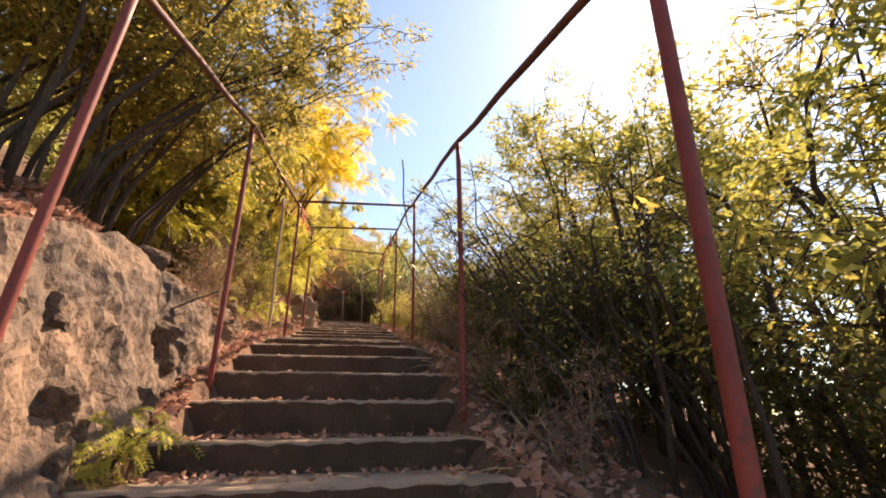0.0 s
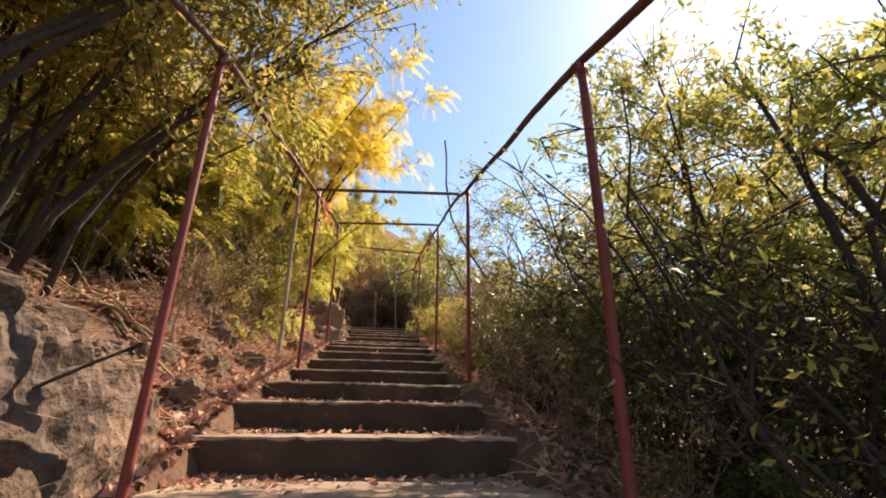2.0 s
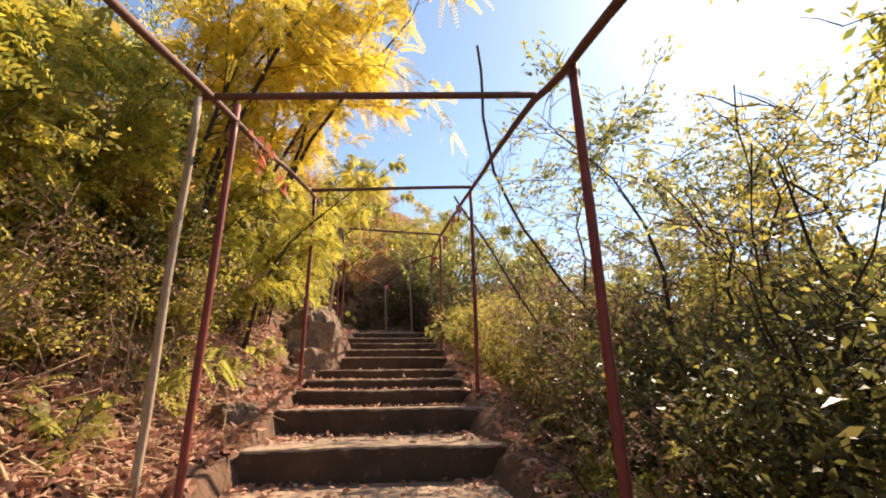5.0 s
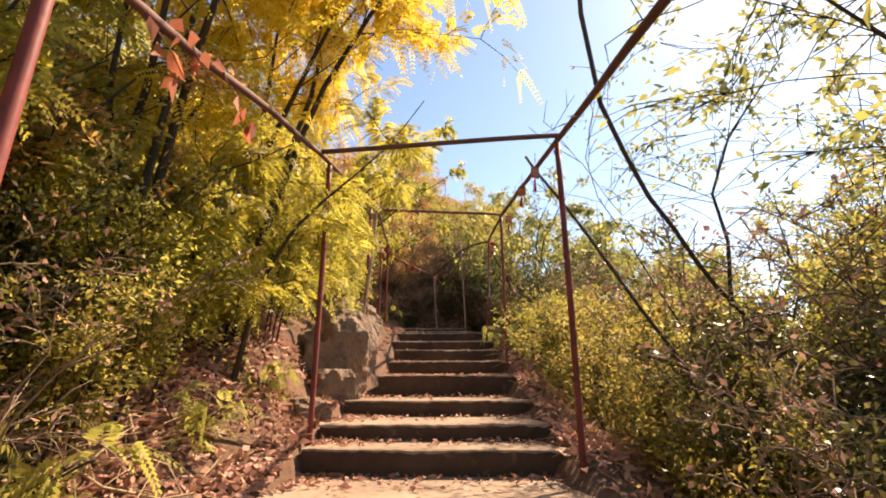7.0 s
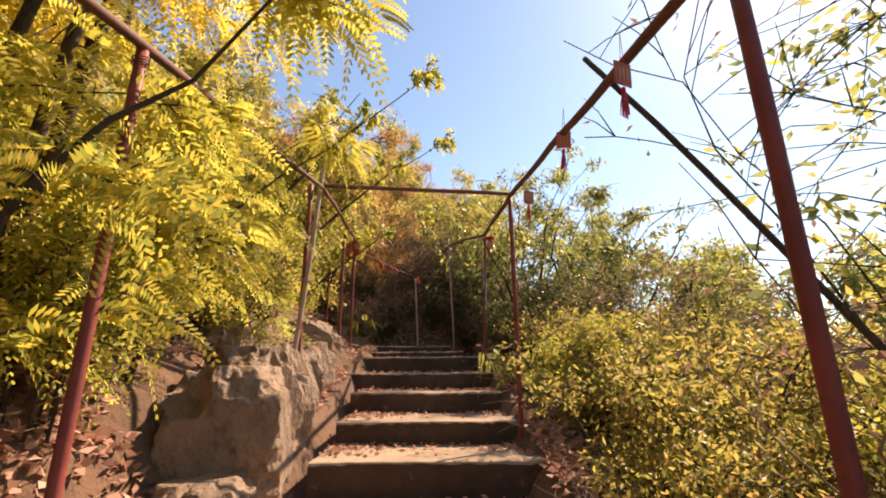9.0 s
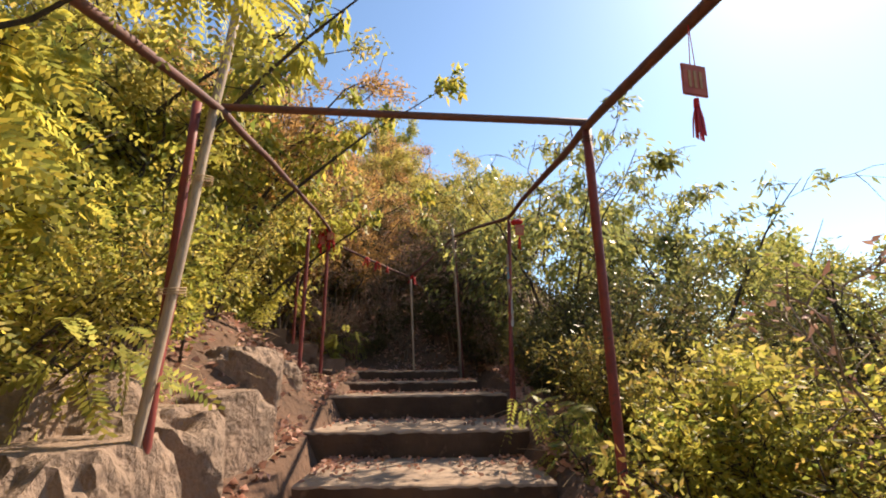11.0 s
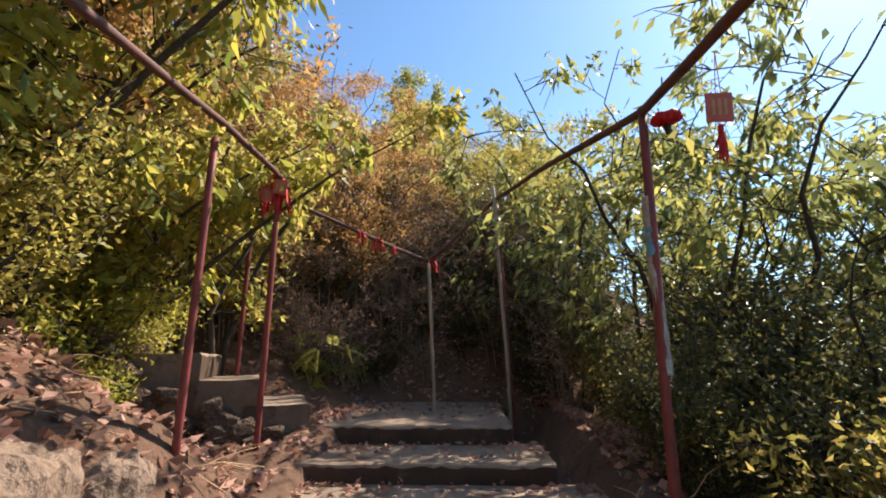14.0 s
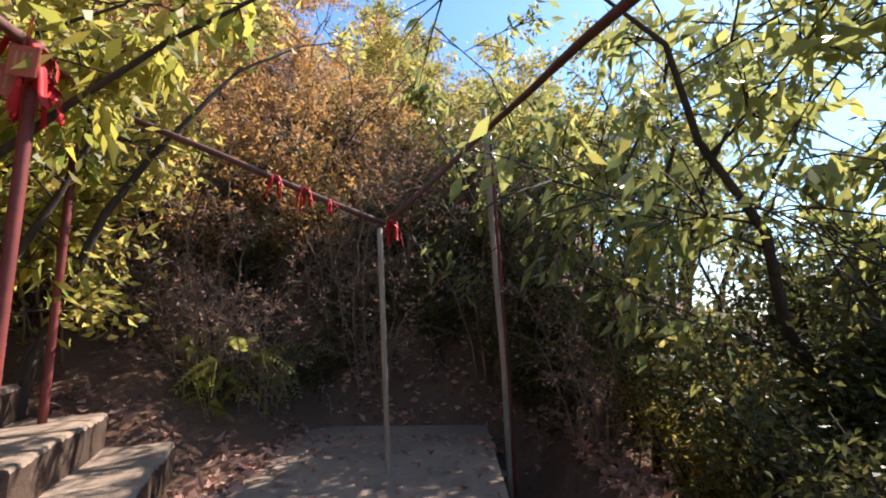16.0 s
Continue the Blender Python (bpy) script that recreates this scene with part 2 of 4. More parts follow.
def bumps(x, y):
    b = np.array([noise.noise((a * 1.1, c * 1.1, 0.3)) * 0.10 + noise.noise((a * 3.7, c * 3.7, 5.0)) * 0.045 + noise.noise((a * 9.0, c * 9.0, 9.0)) * 0.02
                  for a, c in zip(x, y)])
    return b * ease(1.0, 1.5, np.abs(np.asarray(x) + 0.1))


def ground_z(x, y):
    return float(land(x, y) + bumps([x], [y])[0])


def build_ground():
    far = np.array([6, 7.5, 9.5, 12, 16, 22, 30, 45, 70, 120, 250, 600, 1500])
    xs = np.concatenate([-far[::-1], np.arange(-5.4, 5.41, 0.12), far])
    ys = np.concatenate([-far[::-1] + 1, np.arange(-4.4, 20.1, 0.14), far + 15])
    gx, gy = np.meshgrid(xs, ys)
    z = land(gx, gy)
    z = z + bumps(gx.ravel(), gy.ravel()).reshape(z.shape)
    n = len(xs)
    faces = [(j * n + i, j * n + i + 1, (j + 1) * n + i + 1, (j + 1) * n + i) for j in range(len(ys) - 1) for i in range(n - 1)]
    ob = new("ground", mesh_from("ground", np.stack([gx.ravel(), gy.ravel(), z.ravel()], 1), faces, M_EARTH, True))
    tagged(ob, "dry reddish earth hillside strewn with leaves", "ground", kind="structure")


build_ground()


# ---- stairs ----
def step_mesh(name, x0, x1, y0, y1, z, drop, seed):
    """A cast concrete step: uneven worn nose, riser leaning a little."""
    n = 36
    rng = random.Random(seed)
    xs = [x0 + (x1 - x0) * i / n for i in range(n + 1)]
    verts, faces = [], []
    for i, x in enumerate(xs):
        w = noise.noise((x * 2.2, seed * 3.1, 0.5)) * 0.018 + noise.noise((x * 9, seed * 7.0, 2.5)) * 0.010
        h = noise.noise((x * 1.6, seed * 1.7, 4.5)) * 0.010 + noise.noise((x * 12, seed * 2.0, 8.5)) * 0.005
        e = rng.uniform(0.012, 0.03)
        mid = y0 + (y1 - y0) * 0.45
        prof = [(y0 + 0.02 + w, z - drop), (y0 + 0.012 + w * 0.6, z - drop * 0.5), (y0 + w, z - e + h), (y0 + w + e * 0.35, z - e * 0.3 + h),
                (y0 + w + e * 1.2, z + h * 0.6), (mid, z - 0.006 + h), (y1, z - 0.004), (y1, z - drop)]
        verts += [(x, a, b) for a, b in prof]
    k = 8
    for i in range(n):
        for j in range(k):
            faces.append((i * k + j, i * k + (j + 1) % k, (i + 1) * k + (j + 1) % k, (i + 1) * k + j))
    faces.append(tuple(range(k)))
    faces.append(tuple(n * k + j for j in range(k - 1, -1, -1)))
    me = mesh_from(name, verts, faces, M_CONCRETE)
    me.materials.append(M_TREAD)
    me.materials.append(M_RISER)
    # By face: risers get the shaded colour, treads the sunlit one, backs plain.
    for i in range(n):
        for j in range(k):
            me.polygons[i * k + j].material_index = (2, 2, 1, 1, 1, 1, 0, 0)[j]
    return me


stairs = new("stairway")
tagged(stairs, "weathered concrete hillside steps littered with dry leaves", "stairs", kind="structure")
for k in range(len(STEP_Y)):
    back = STEP_Y[k + 1] + 0.05 if k + 1 < len(STEP_Y) else 17.3
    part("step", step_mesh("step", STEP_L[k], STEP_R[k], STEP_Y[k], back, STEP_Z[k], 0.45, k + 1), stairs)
side = new("side_stairway")
tagged(side, "short concrete flight climbing off the landing", "stairs", kind="structure")
turn = Matrix.Translation((-1.27, 15.12, 0)) @ Matrix.Rotation(radians(22), 4, "Z") @ Matrix.Rotation(radians(90), 4, "Z")
for k, (a, z) in enumerate(((0.0, 4.03), (0.38, 4.23), (0.80, 4.43), (1.25, 4.62), (1.7, 4.82))):
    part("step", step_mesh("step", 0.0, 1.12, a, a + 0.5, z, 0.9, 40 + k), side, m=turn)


# ---- pipe frame ----
def pole(points, r, material=None, sides=10, wobble=0.006, seed=0):
    """A pipe through the points, not quite straight."""
    pts = []
    for i in range(len(points) - 1):
        a, b = Vector(points[i]), Vector(points[i + 1])
        n = max(2, int((b - a).length / 0.25))
        for j in range(n):
            t = j / n
            q = a.lerp(b, t)
            s = Vector((noise.noise((q.x + seed, q.y * 1.3, q.z)), noise.noise((q.x, q.y + 9 + seed, q.z)), noise.noise((q.x, q.y, q.z + 19 + seed))))
            pts.append(q + s * wobble)
    pts.append(Vector(points[-1]))
    v, f = tube(pts, [r * (1 + 0.05 * noise.noise((p.x * 5, p.y * 5, p.z * 5))) for p in pts], sides)
    return mesh_from("pole", v, f, material or M_PIPE, True)


frame_thing = new("pipe_frame")
tagged(frame_thing, "rust-red painted steel pipe frame over the steps", "railing", kind="structure")
R0, L0 = (0.90, -1.60, 1.80), (-1.06, -0.72, 2.20)
R_TOPS = [(0.92, -3.6, 1.05), R0, (0.88, 0.94, 2.69), (0.90, 4.22, 3.66), (0.89, 4.65, 3.82), (0.93, 7.37, 4.50), (0.84, 10.71, 5.09), (0.88, 13.44, 5.54), (0.37, 16.62, 6.27), (-0.46, 16.7, 5.52)]
L_TOPS = [(-1.10, -3.6, 1.2), L0, (-1.05, 1.53, 3.02), (-1.02, 4.75, 3.79), (-1.04, 7.58, 4.52), (-1.06, 10.69, 5.19), (-1.42, 13.75, 5.74), (-1.49, 14.80, 5.80)]
part("top_rail", pole(R_TOPS, 0.022, M_PIPE_DULL, seed=1, wobble=0.02), frame_thing)
part("top_rail", pole(L_TOPS, 0.022, M_PIPE_DULL, seed=2, wobble=0.02), frame_thing)
part("top_rail", pole([(-2.18, 15.77, 6.14), (-0.46, 16.7, 5.52)], 0.022, M_PIPE_DULL, seed=3, wobble=0.02), frame_thing)
part("top_rail", pole([(-1.49, 14.80, 5.80), (-2.18, 15.77, 6.12)], 0.022, M_PIPE, seed=3), frame_thing)
for a, b in (((-1.08, 4.76, 3.81), (0.90, 4.64, 3.84)), ((-1.05, 7.59, 4.55), (0.98, 7.35, 4.54)), ((-1.10, 10.69, 5.22), (0.87, 10.71, 5.13))):
    part("cross_bar", pole([a, b], 0.021, M_PIPE_DULL, seed=4), frame_thing)


def upright(x, y, top, r=0.0225, material=None, tx=0.0, ty=0.0):
    base = ground_z(x, y) - 0.15
    part("post", pole([(x, y, base), (x + tx, y + ty, top)], r, material, seed=x * 3 + y), frame_thing)


for x, y, top in ((0.74, -1.64, 1.80), (-1.17, -0.72, 2.20), (0.88, 0.94, 2.69), (-1.05, 1.54, 3.02), (0.92, 4.13, 3.64), (-1.02, 5.10, 4.0),
                  (0.94, 7.40, 4.50), (-1.05, 7.92, 4.62), (0.85, 10.69, 5.11), (-1.17, 10.62, 5.2), (-1.52, 13.85, 5.7), (-1.51, 14.76, 5.84), (-2.22, 15.76, 6.12)):
    upright(x, y, top, tx=0.13 if y < -0.5 else 0.0)
upright(0.80, 13.44, 5.56, 0.021, M_PIPE, 0.08)
upright(0.845, 13.47, 4.45, 0.018, M_PIPE)
upright(0.50, 16.63, 6.2, 0.021, M_PIPE, -0.12)
upright(-1.25, 10.64, 4.3, 0.024, M_PIPE, 0.09)


def wooden_pole(x, y, top, r, tx, ty, label):
    ob = new("wooden_pole", pole([(x, y, ground_z(x, y) - 0.1), (x + tx, y + ty, top)], r, M_POLE, seed=x + y, wobble=0.02))
    tagged(ob, label, "pole")


wooden_pole(-1.25, 10.59, 5.85, 0.023, 0.23, 0.02, "bleached wooden pole lashed to a red post")
wooden_pole(-1.29, 5.18, 4.1, 0.024, -0.03, 0.0, "pale weathered wooden pole beside a red post")
wooden_pole(0.46, 16.60, 6.42, 0.022, -0.12, 0.0, "pale bamboo pole tied to a red post")
wooden_pole(-0.33, 16.06, 5.35, 0.018, -0.07, 0.0, "thin pale bamboo stake at the landing")


# ---- plants ----
def grow(rng, height, stems, lean, spread, stem_r, branches, twigs, bare=0.3):
    """Tubes of stems, branches and twigs, and the twig segments that bear leaves."""
    tubes, segs = [], []
    for k in range(stems):
        th = rng.uniform(0, 2 * math.pi)
        hh = height * rng.uniform(0.75, 1.0)
        out = np.array([math.cos(th), math.sin(th), 0]) * spread * rng.uniform(0.4, 1.0)
        base = np.array([math.cos(th), math.sin(th), 0]) * 0.12 * min(stems - 1, 3) * min(1, height * height) * rng.uniform(0.3, 1)
        t = np.linspace(0, 1, 9)[:, None]
        wig = np.cumsum(rng.normal(0, 0.042 * height, (9, 3)) * np.array([1, 1, 0.25]), 0) * t
        p = base + out * t ** 1.3 + np.array([lean[0], lean[1], 0]) * t ** 1.5 + np.array([0, 0, hh]) * t ** 0.92 + wig
        p[0, 2] = -0.15
        r0 = stem_r * rng.uniform(0.7, 1.0)
        tubes.append(tube(p, np.maximum(r0 * (1 - t[:, 0]) ** 0.75, 0.004), 7))
        for b in range(branches):
            tb = rng.uniform(bare, 0.98)
            i = min(int(tb * 8), 7)
            a = p[i] + (p[i + 1] - p[i]) * (tb * 8 - i)
            th2 = rng.uniform(0, 2 * math.pi)
            d = unit(np.array([math.cos(th2), math.sin(th2), rng.uniform(0.1, 0.9)]))
            ln = height * rng.uniform(0.18, 0.34) * (1.15 - 0.6 * tb)
            q = np.linspace(0, 1, 5)[:, None]
            bp = a + d * ln * q + np.array([0, 0, -0.12 * ln]) * q ** 2 + np.cumsum(rng.normal(0, 0.03 * ln, (5, 3)), 0) * q
            tubes.append(tube(bp, np.maximum(r0 * 0.35 * (1 - q[:, 0] * 0.8) * (1.1 - tb), 0.0035), 5))
            segs += [(bp[j], bp[j + 1]) for j in range(2, 4)]
            for w in range(twigs):
                j = rng.integers(1, 5)
                d2 = unit(d + rng.normal(0, 0.7, 3))
                l2 = ln * rng.uniform(0.3, 0.6)
                tp = bp[j] + d2 * l2 * np.linspace(0, 1, 3)[:, None] + np.array([[0, 0, 0], [0, 0, 0], [0, 0, -0.15 * l2]])
                tubes.append(tube(tp, [0.005, 0.0035, 0.002], 3))
                segs += [(tp[0], tp[1]), (tp[1], tp[2])]
    return tubes, segs


def foliage(rng, segs, count, length, width, jitter=0.06, droop=0.2, gaps=0.25):
    """Leaves crowded along the twigs; some twigs stay bare."""
    keep = [sg for sg in segs if rng.random() > gaps]
    a = np.array([sg[0] for sg in keep])
    b = np.array([sg[1] for sg in keep])
    w = rng.random(len(keep)) ** 1.5
    i = rng.choice(len(keep), count, p=w / w.sum())
    at = a[i] + (b[i] - a[i]) * rng.random((count, 1)) + rng.normal(0, jitter, (count, 3))
    way = unit(b[i] - a[i]) + rng.normal(0, 0.8, (count, 3)) + np.array([0, 0, -droop])
    return leaf_quads(rng, at, way, length, width)


def sprays(rng, segs, count, length, leaflet, width):
    """Feathered leaves: pairs of leaflets along a drooping rib."""
    out = []
    for k in range(count):
        a, b = segs[rng.integers(len(segs))]
        at = a + (b - a) * rng.random() + rng.normal(0, 0.05, 3)
        d = unit(unit(b - a) + rng.normal(0, 0.6, 3))
        ln = length * rng.uniform(0.6, 1.2)
        n = 11
        t = np.linspace(0.12, 1, n)[:, None]
        rib = at + d * ln * t + np.array([0, 0, -0.55 * ln]) * t ** 2
        tan = unit(d + np.array([0, 0, -1.1]) * t)
        sd = unit(np.cross(tan, unit(rng.normal(size=3))))
        sz = leaflet * (1.15 - 0.6 * t)
        for sgn in (-1, 1):
            dirn = unit(sd * sgn + tan * 0.55 + np.array([0, 0, -0.2]))
            mid = rib + dirn * sz * 0.5
            wv = tan * width * 0.5
            out.append(np.stack([rib, mid + wv, rib + dirn * sz, mid - wv], 1))
    return np.concatenate(out)


def plant(name, label, category, seed, height, stems, lean, spread, stem_r, branches, twigs, leaf, count, length, width,
          jitter=0.06, droop=0.2, gaps=0.25, bare=0.3, feather=0, bark=None):
    rng = np.random.default_rng(seed)
    tubes, segs = grow(rng, height, stems, lean, spread, stem_r, branches, twigs, bare)
    ob = new(name)
    v, f = join(tubes)
    part("trunk", mesh_from("trunk", v, f, bark or M_BARK, True), ob)
    if feather:
        part("crown", quad_mesh("crown", sprays(rng, segs, feather, length, width * 2.6, width), leaf), ob)
    elif count:
        part("crown", quad_mesh("crown", foliage(rng, segs, count, length, width, jitter, droop, gaps), leaf), ob)
    return tagged(ob, label, category, "hillside plants")


def stand(ob, x, y, turn, size):
    ob.matrix_basis = Matrix.Translation((x, y, ground_z(x, y) - 0.03)) @ Matrix.Rotation(radians(turn), 4, "Z") @ Matrix.Diagonal((size, size, size, 1))


def more(ob, spots):
    """Stands copies of the plant at the spots: x, y, turn, scale."""
    for spot in spots:
        stand(copy_thing(ob, Matrix.Identity(4)), *spot)


def put(ob, spots):
    """Stands the plant at the first spot and copies of it at the others."""
    stand(ob, *spots[0])
    more(ob, spots[1:])


T_ARCH = plant("tree", "dark many-stemmed tree arching over the steps, olive leaves", "tree", 11, 3.6, 11, (1.6, 0.2), 1.2, 0.03, 8, 4, L_OLIVE, 11000, 0.085, 0.03, bare=0.35)
put(T_ARCH, [(-2.2, 0.9, 5, 1.0), (-2.4, 2.1, -10, 1.0), (-3.3, 1.2, 20, 1.0), (-2.9, 3.1, -20, 1.0), (-3.6, -0.6, 30, 1.0)])
T_GREEN = plant("tree", "slender tree with airy green leaves", "tree", 12, 4.6, 3, (-0.3, 0.1), 1.0, 0.055, 12, 5, L_GREEN, 5200, 0.09, 0.034, gaps=0.4, bare=0.28)
put(T_GREEN, [(2.9, 1.4, 0, 1.0), (3.6, 3.4, 120, 1.05), (4.6, 0.4, 60, 1.1), (3.0, -1.2, 200, 1.0), (5.2, 5.4, 300, 1.1), (-4.6, 7.6, 40, 1.0), (-4.4, 10.6, 140, 0.9), (6.6, 2.4, 80, 1.15),
              (-5.2, 13.8, 90, 0.8), (3.6, 12.2, 20, 0.6)])
T_LIME = plant("tree", "thin tree with sparse yellow-green leaves", "tree", 13, 4.4, 4, (-0.1, 0.2), 0.9, 0.035, 12, 5, L_SOFT, 3600, 0.075, 0.028, gaps=0.5, bare=0.35)
put(T_LIME, [(3.9, 8.8, 40, 0.8), (3.1, 7.1, 100, 0.65), (4.8, 7.6, 200, 0.9), (3.0, 3.0, 0, 0.95), (3.3, 5.2, 80, 1.0), (4.4, 2.2, 160, 1.1), (4.4, 7.4, 30, 0.95), (3.4, -0.2, 250, 1.05), (5.8, 4.0, 130, 1.1)])
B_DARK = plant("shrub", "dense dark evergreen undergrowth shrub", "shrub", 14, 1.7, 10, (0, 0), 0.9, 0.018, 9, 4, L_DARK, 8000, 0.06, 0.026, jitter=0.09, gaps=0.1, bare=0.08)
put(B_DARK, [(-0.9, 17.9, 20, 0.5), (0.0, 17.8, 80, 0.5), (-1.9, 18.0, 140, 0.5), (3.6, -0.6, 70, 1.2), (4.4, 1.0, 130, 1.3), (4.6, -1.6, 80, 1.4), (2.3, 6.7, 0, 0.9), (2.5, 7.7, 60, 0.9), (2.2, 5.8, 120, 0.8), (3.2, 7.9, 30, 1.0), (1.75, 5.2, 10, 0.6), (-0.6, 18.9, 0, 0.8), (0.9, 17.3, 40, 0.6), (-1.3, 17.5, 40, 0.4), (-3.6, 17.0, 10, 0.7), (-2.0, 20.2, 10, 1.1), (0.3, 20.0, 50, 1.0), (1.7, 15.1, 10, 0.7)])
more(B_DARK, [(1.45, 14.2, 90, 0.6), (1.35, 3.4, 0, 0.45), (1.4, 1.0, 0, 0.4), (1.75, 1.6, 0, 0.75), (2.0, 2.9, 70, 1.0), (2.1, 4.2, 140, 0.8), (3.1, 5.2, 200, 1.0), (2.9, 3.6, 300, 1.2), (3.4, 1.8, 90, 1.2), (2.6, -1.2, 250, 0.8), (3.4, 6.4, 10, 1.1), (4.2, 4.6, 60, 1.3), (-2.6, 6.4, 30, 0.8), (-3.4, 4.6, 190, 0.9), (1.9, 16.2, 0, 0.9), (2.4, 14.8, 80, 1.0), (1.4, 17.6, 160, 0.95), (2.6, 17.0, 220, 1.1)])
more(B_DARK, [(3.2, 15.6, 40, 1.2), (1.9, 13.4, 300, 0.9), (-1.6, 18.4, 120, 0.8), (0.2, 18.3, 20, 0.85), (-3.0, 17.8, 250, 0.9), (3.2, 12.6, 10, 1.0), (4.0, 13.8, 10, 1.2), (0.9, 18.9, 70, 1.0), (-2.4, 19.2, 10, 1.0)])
B_LIME = plant("shrub", "bright yellow-green small-leaved shrub", "shrub", 15, 1.5, 9, (0, 0), 0.85, 0.016, 9, 4, L_LIME, 8000, 0.055, 0.024, jitter=0.07, gaps=0.15, bare=0.1)
put(B_LIME, [(-2.1, 7.2, 50, 0.8), (-1.95, 8.8, 90, 0.75), (-2.2, 9.9, 180, 0.9), (-2.1, 11.4, 240, 0.95), (-2.6, 8.2, 300, 1.0), (-2.9, 10.6, 330, 1.1), (-2.2, 12.4, 15, 0.85), (-2.9, 12.9, 70, 1.1), (-3.5, 11.6, 110, 1.2), (-2.7, 14.3, 200, 0.8), (1.65, 10.8, 200, 0.8), (3.2, 9.0, 10, 1.1), (2.2, 11.2, 230, 0.95)])
B_SOFT = plant("shrub", "soft green shrub flecked with yellow leaves", "shrub", 25, 1.5, 9, (0, 0), 0.9, 0.016, 9, 4, L_SOFT, 7500, 0.06, 0.026, jitter=0.08, gaps=0.2, bare=0.1)
put(B_SOFT, [(-2.0, 6.5, 0, 0.6), (-2.3, 5.5, 80, 0.65), (-2.9, 5.2, 10, 0.9), (-3.3, 6.3, 40, 1.1), (-2.4, 13.2, 30, 0.8), (-2.0, 10.6, 60, 0.7)])
B_OLIVE = plant("shrub", "muted olive shrub with browning leaf tips", "shrub", 29, 1.5, 9, (0, 0), 0.9, 0.016, 9, 4, L_OLIVE, 6500, 0.06, 0.026, jitter=0.08, gaps=0.25, bare=0.1)
put(B_OLIVE, [(1.6, 6.6, 0, 0.6), (2.5, 8.8, 30, 0.85), (4.4, 9.6, 230, 1.2), (1.65, 8.4, 60, 0.7), (1.75, 9.6, 130, 0.85), (2.1, 11.8, 260, 0.85), (2.4, 10.2, 300, 1.0), (2.8, 12.2, 100, 1.0), (3.3, 10.8, 170, 1.15), (1.7, 12.9, 20, 0.7), (4.2, 11.8, 140, 1.2), (1.75, 7.4, 40, 0.65), (2.3, 13.0, 200, 0.8), (1.5, 15.9, 10, 0.6)])
B_STEMS = plant("shrub", "thicket of slender dark stems nearly bare of leaves", "shrub", 30, 2.6, 8, (-0.2, 0.1), 1.3, 0.028, 7, 3, L_GREEN, 450, 0.055, 0.022, gaps=0.4, bare=0.35)
put(B_STEMS, [(2.0, 0.5, 0, 0.9), (2.3, 1.7, 90, 1.0), (2.2, -0.6, 200, 0.95), (2.6, 3.0, 300, 1.0), (3.1, 0.6, 40, 1.2), (2.2, 4.6, 150, 0.8), (2.6, 14.4, 60, 0.9), (1.9, 16.0, 240, 0.9), (3.0, 6.0, 20, 0.9)])
T_GOLD = plant("tree", "tree with golden feathery autumn leaves over the path", "tree", 16, 4.3, 5, (1.6, -0.4), 0.9, 0.045, 11, 4, L_GOLD, 0, 0.32, 0.024, feather=1900, bare=0.5)
put(T_GOLD, [(-2.1, 8.5, 0, 1.0), (-2.4, 7.3, -10, 0.95)])
T_GILT = plant("tree", "low feathery tree with yellow-green leaves drooping on the bank", "tree", 26, 2.3, 6, (0.7, -0.3), 0.7, 0.028, 9, 4, L_GILT, 0, 0.26, 0.022, feather=1700, bare=0.15)
put(T_GILT, [(-2.0, 7.9, 0, 1.0), (-2.7, 6.6, 50, 0.95), (-3.2, 5.5, -30, 1.1), (-3.0, 3.9, 10, 1.1), (-2.1, 9.3, 20, 0.9)])
T_MIX = plant("tree", "tree with mixed green and yellow leaves", "tree", 17, 3.2, 5, (0.5, 0), 0.9, 0.035, 11, 4, L_SOFT, 9000, 0.085, 0.036, jitter=0.08, gaps=0.2, bare=0.2)
put(T_MIX, [(1.7, 18.5, 0, 1.0), (-3.4, 4.4, 120, 1.0), (-2.6, 15.7, 30, 1.1), (-3.3, 7.6, 0, 0.9), (-2.9, 6.6, 60, 0.8), (-2.6, 12.2, 0, 0.95), (-3.1, 14.2, 40, 0.9), (-3.4, 9.3, 90, 1.0), (-3.9, 12.6, 200, 1.1), (-3.7, 16.0, 280, 0.85), (-4.0, 6.4, 160, 1.1), (-0.6, 20.6, 20, 0.95), (1.2, 21.0, 150, 1.0), (0.4, 23.0, 70, 1.2), (-2.0, 22.6, 190, 1.1)])
T_RUST = plant("tree", "tree turning rusty brown with small dry leaves", "tree", 18, 3.4, 6, (0.4, -0.2), 1.1, 0.035, 11, 5, L_RUST, 10000, 0.07, 0.026, jitter=0.07, gaps=0.15, bare=0.25)
put(T_RUST, [(-2.6, 13.5, 10, 1.1), (-2.0, 17.6, 0, 0.9), (-3.2, 18.4, 60, 1.0), (-1.2, 19.6, 120, 0.95), (-3.0, 20.4, 200, 1.1), (-4.4, 19.0, 260, 1.1), (-2.8, 6.2, 20, 0.75), (-4.2, 15.0, 80, 1.1), (-4.8, 21.5, 10, 1.3), (-1.0, 24.4, 90, 1.4)])
T_LONG = plant("tree", "tree with long drooping grey-green leaves", "tree", 19, 3.0, 4, (-0.2, 0), 1.15, 0.03, 13, 5, L_LONG, 2500, 0.105, 0.036, jitter=0.05, droop=1.5, gaps=0.55, bare=0.3)
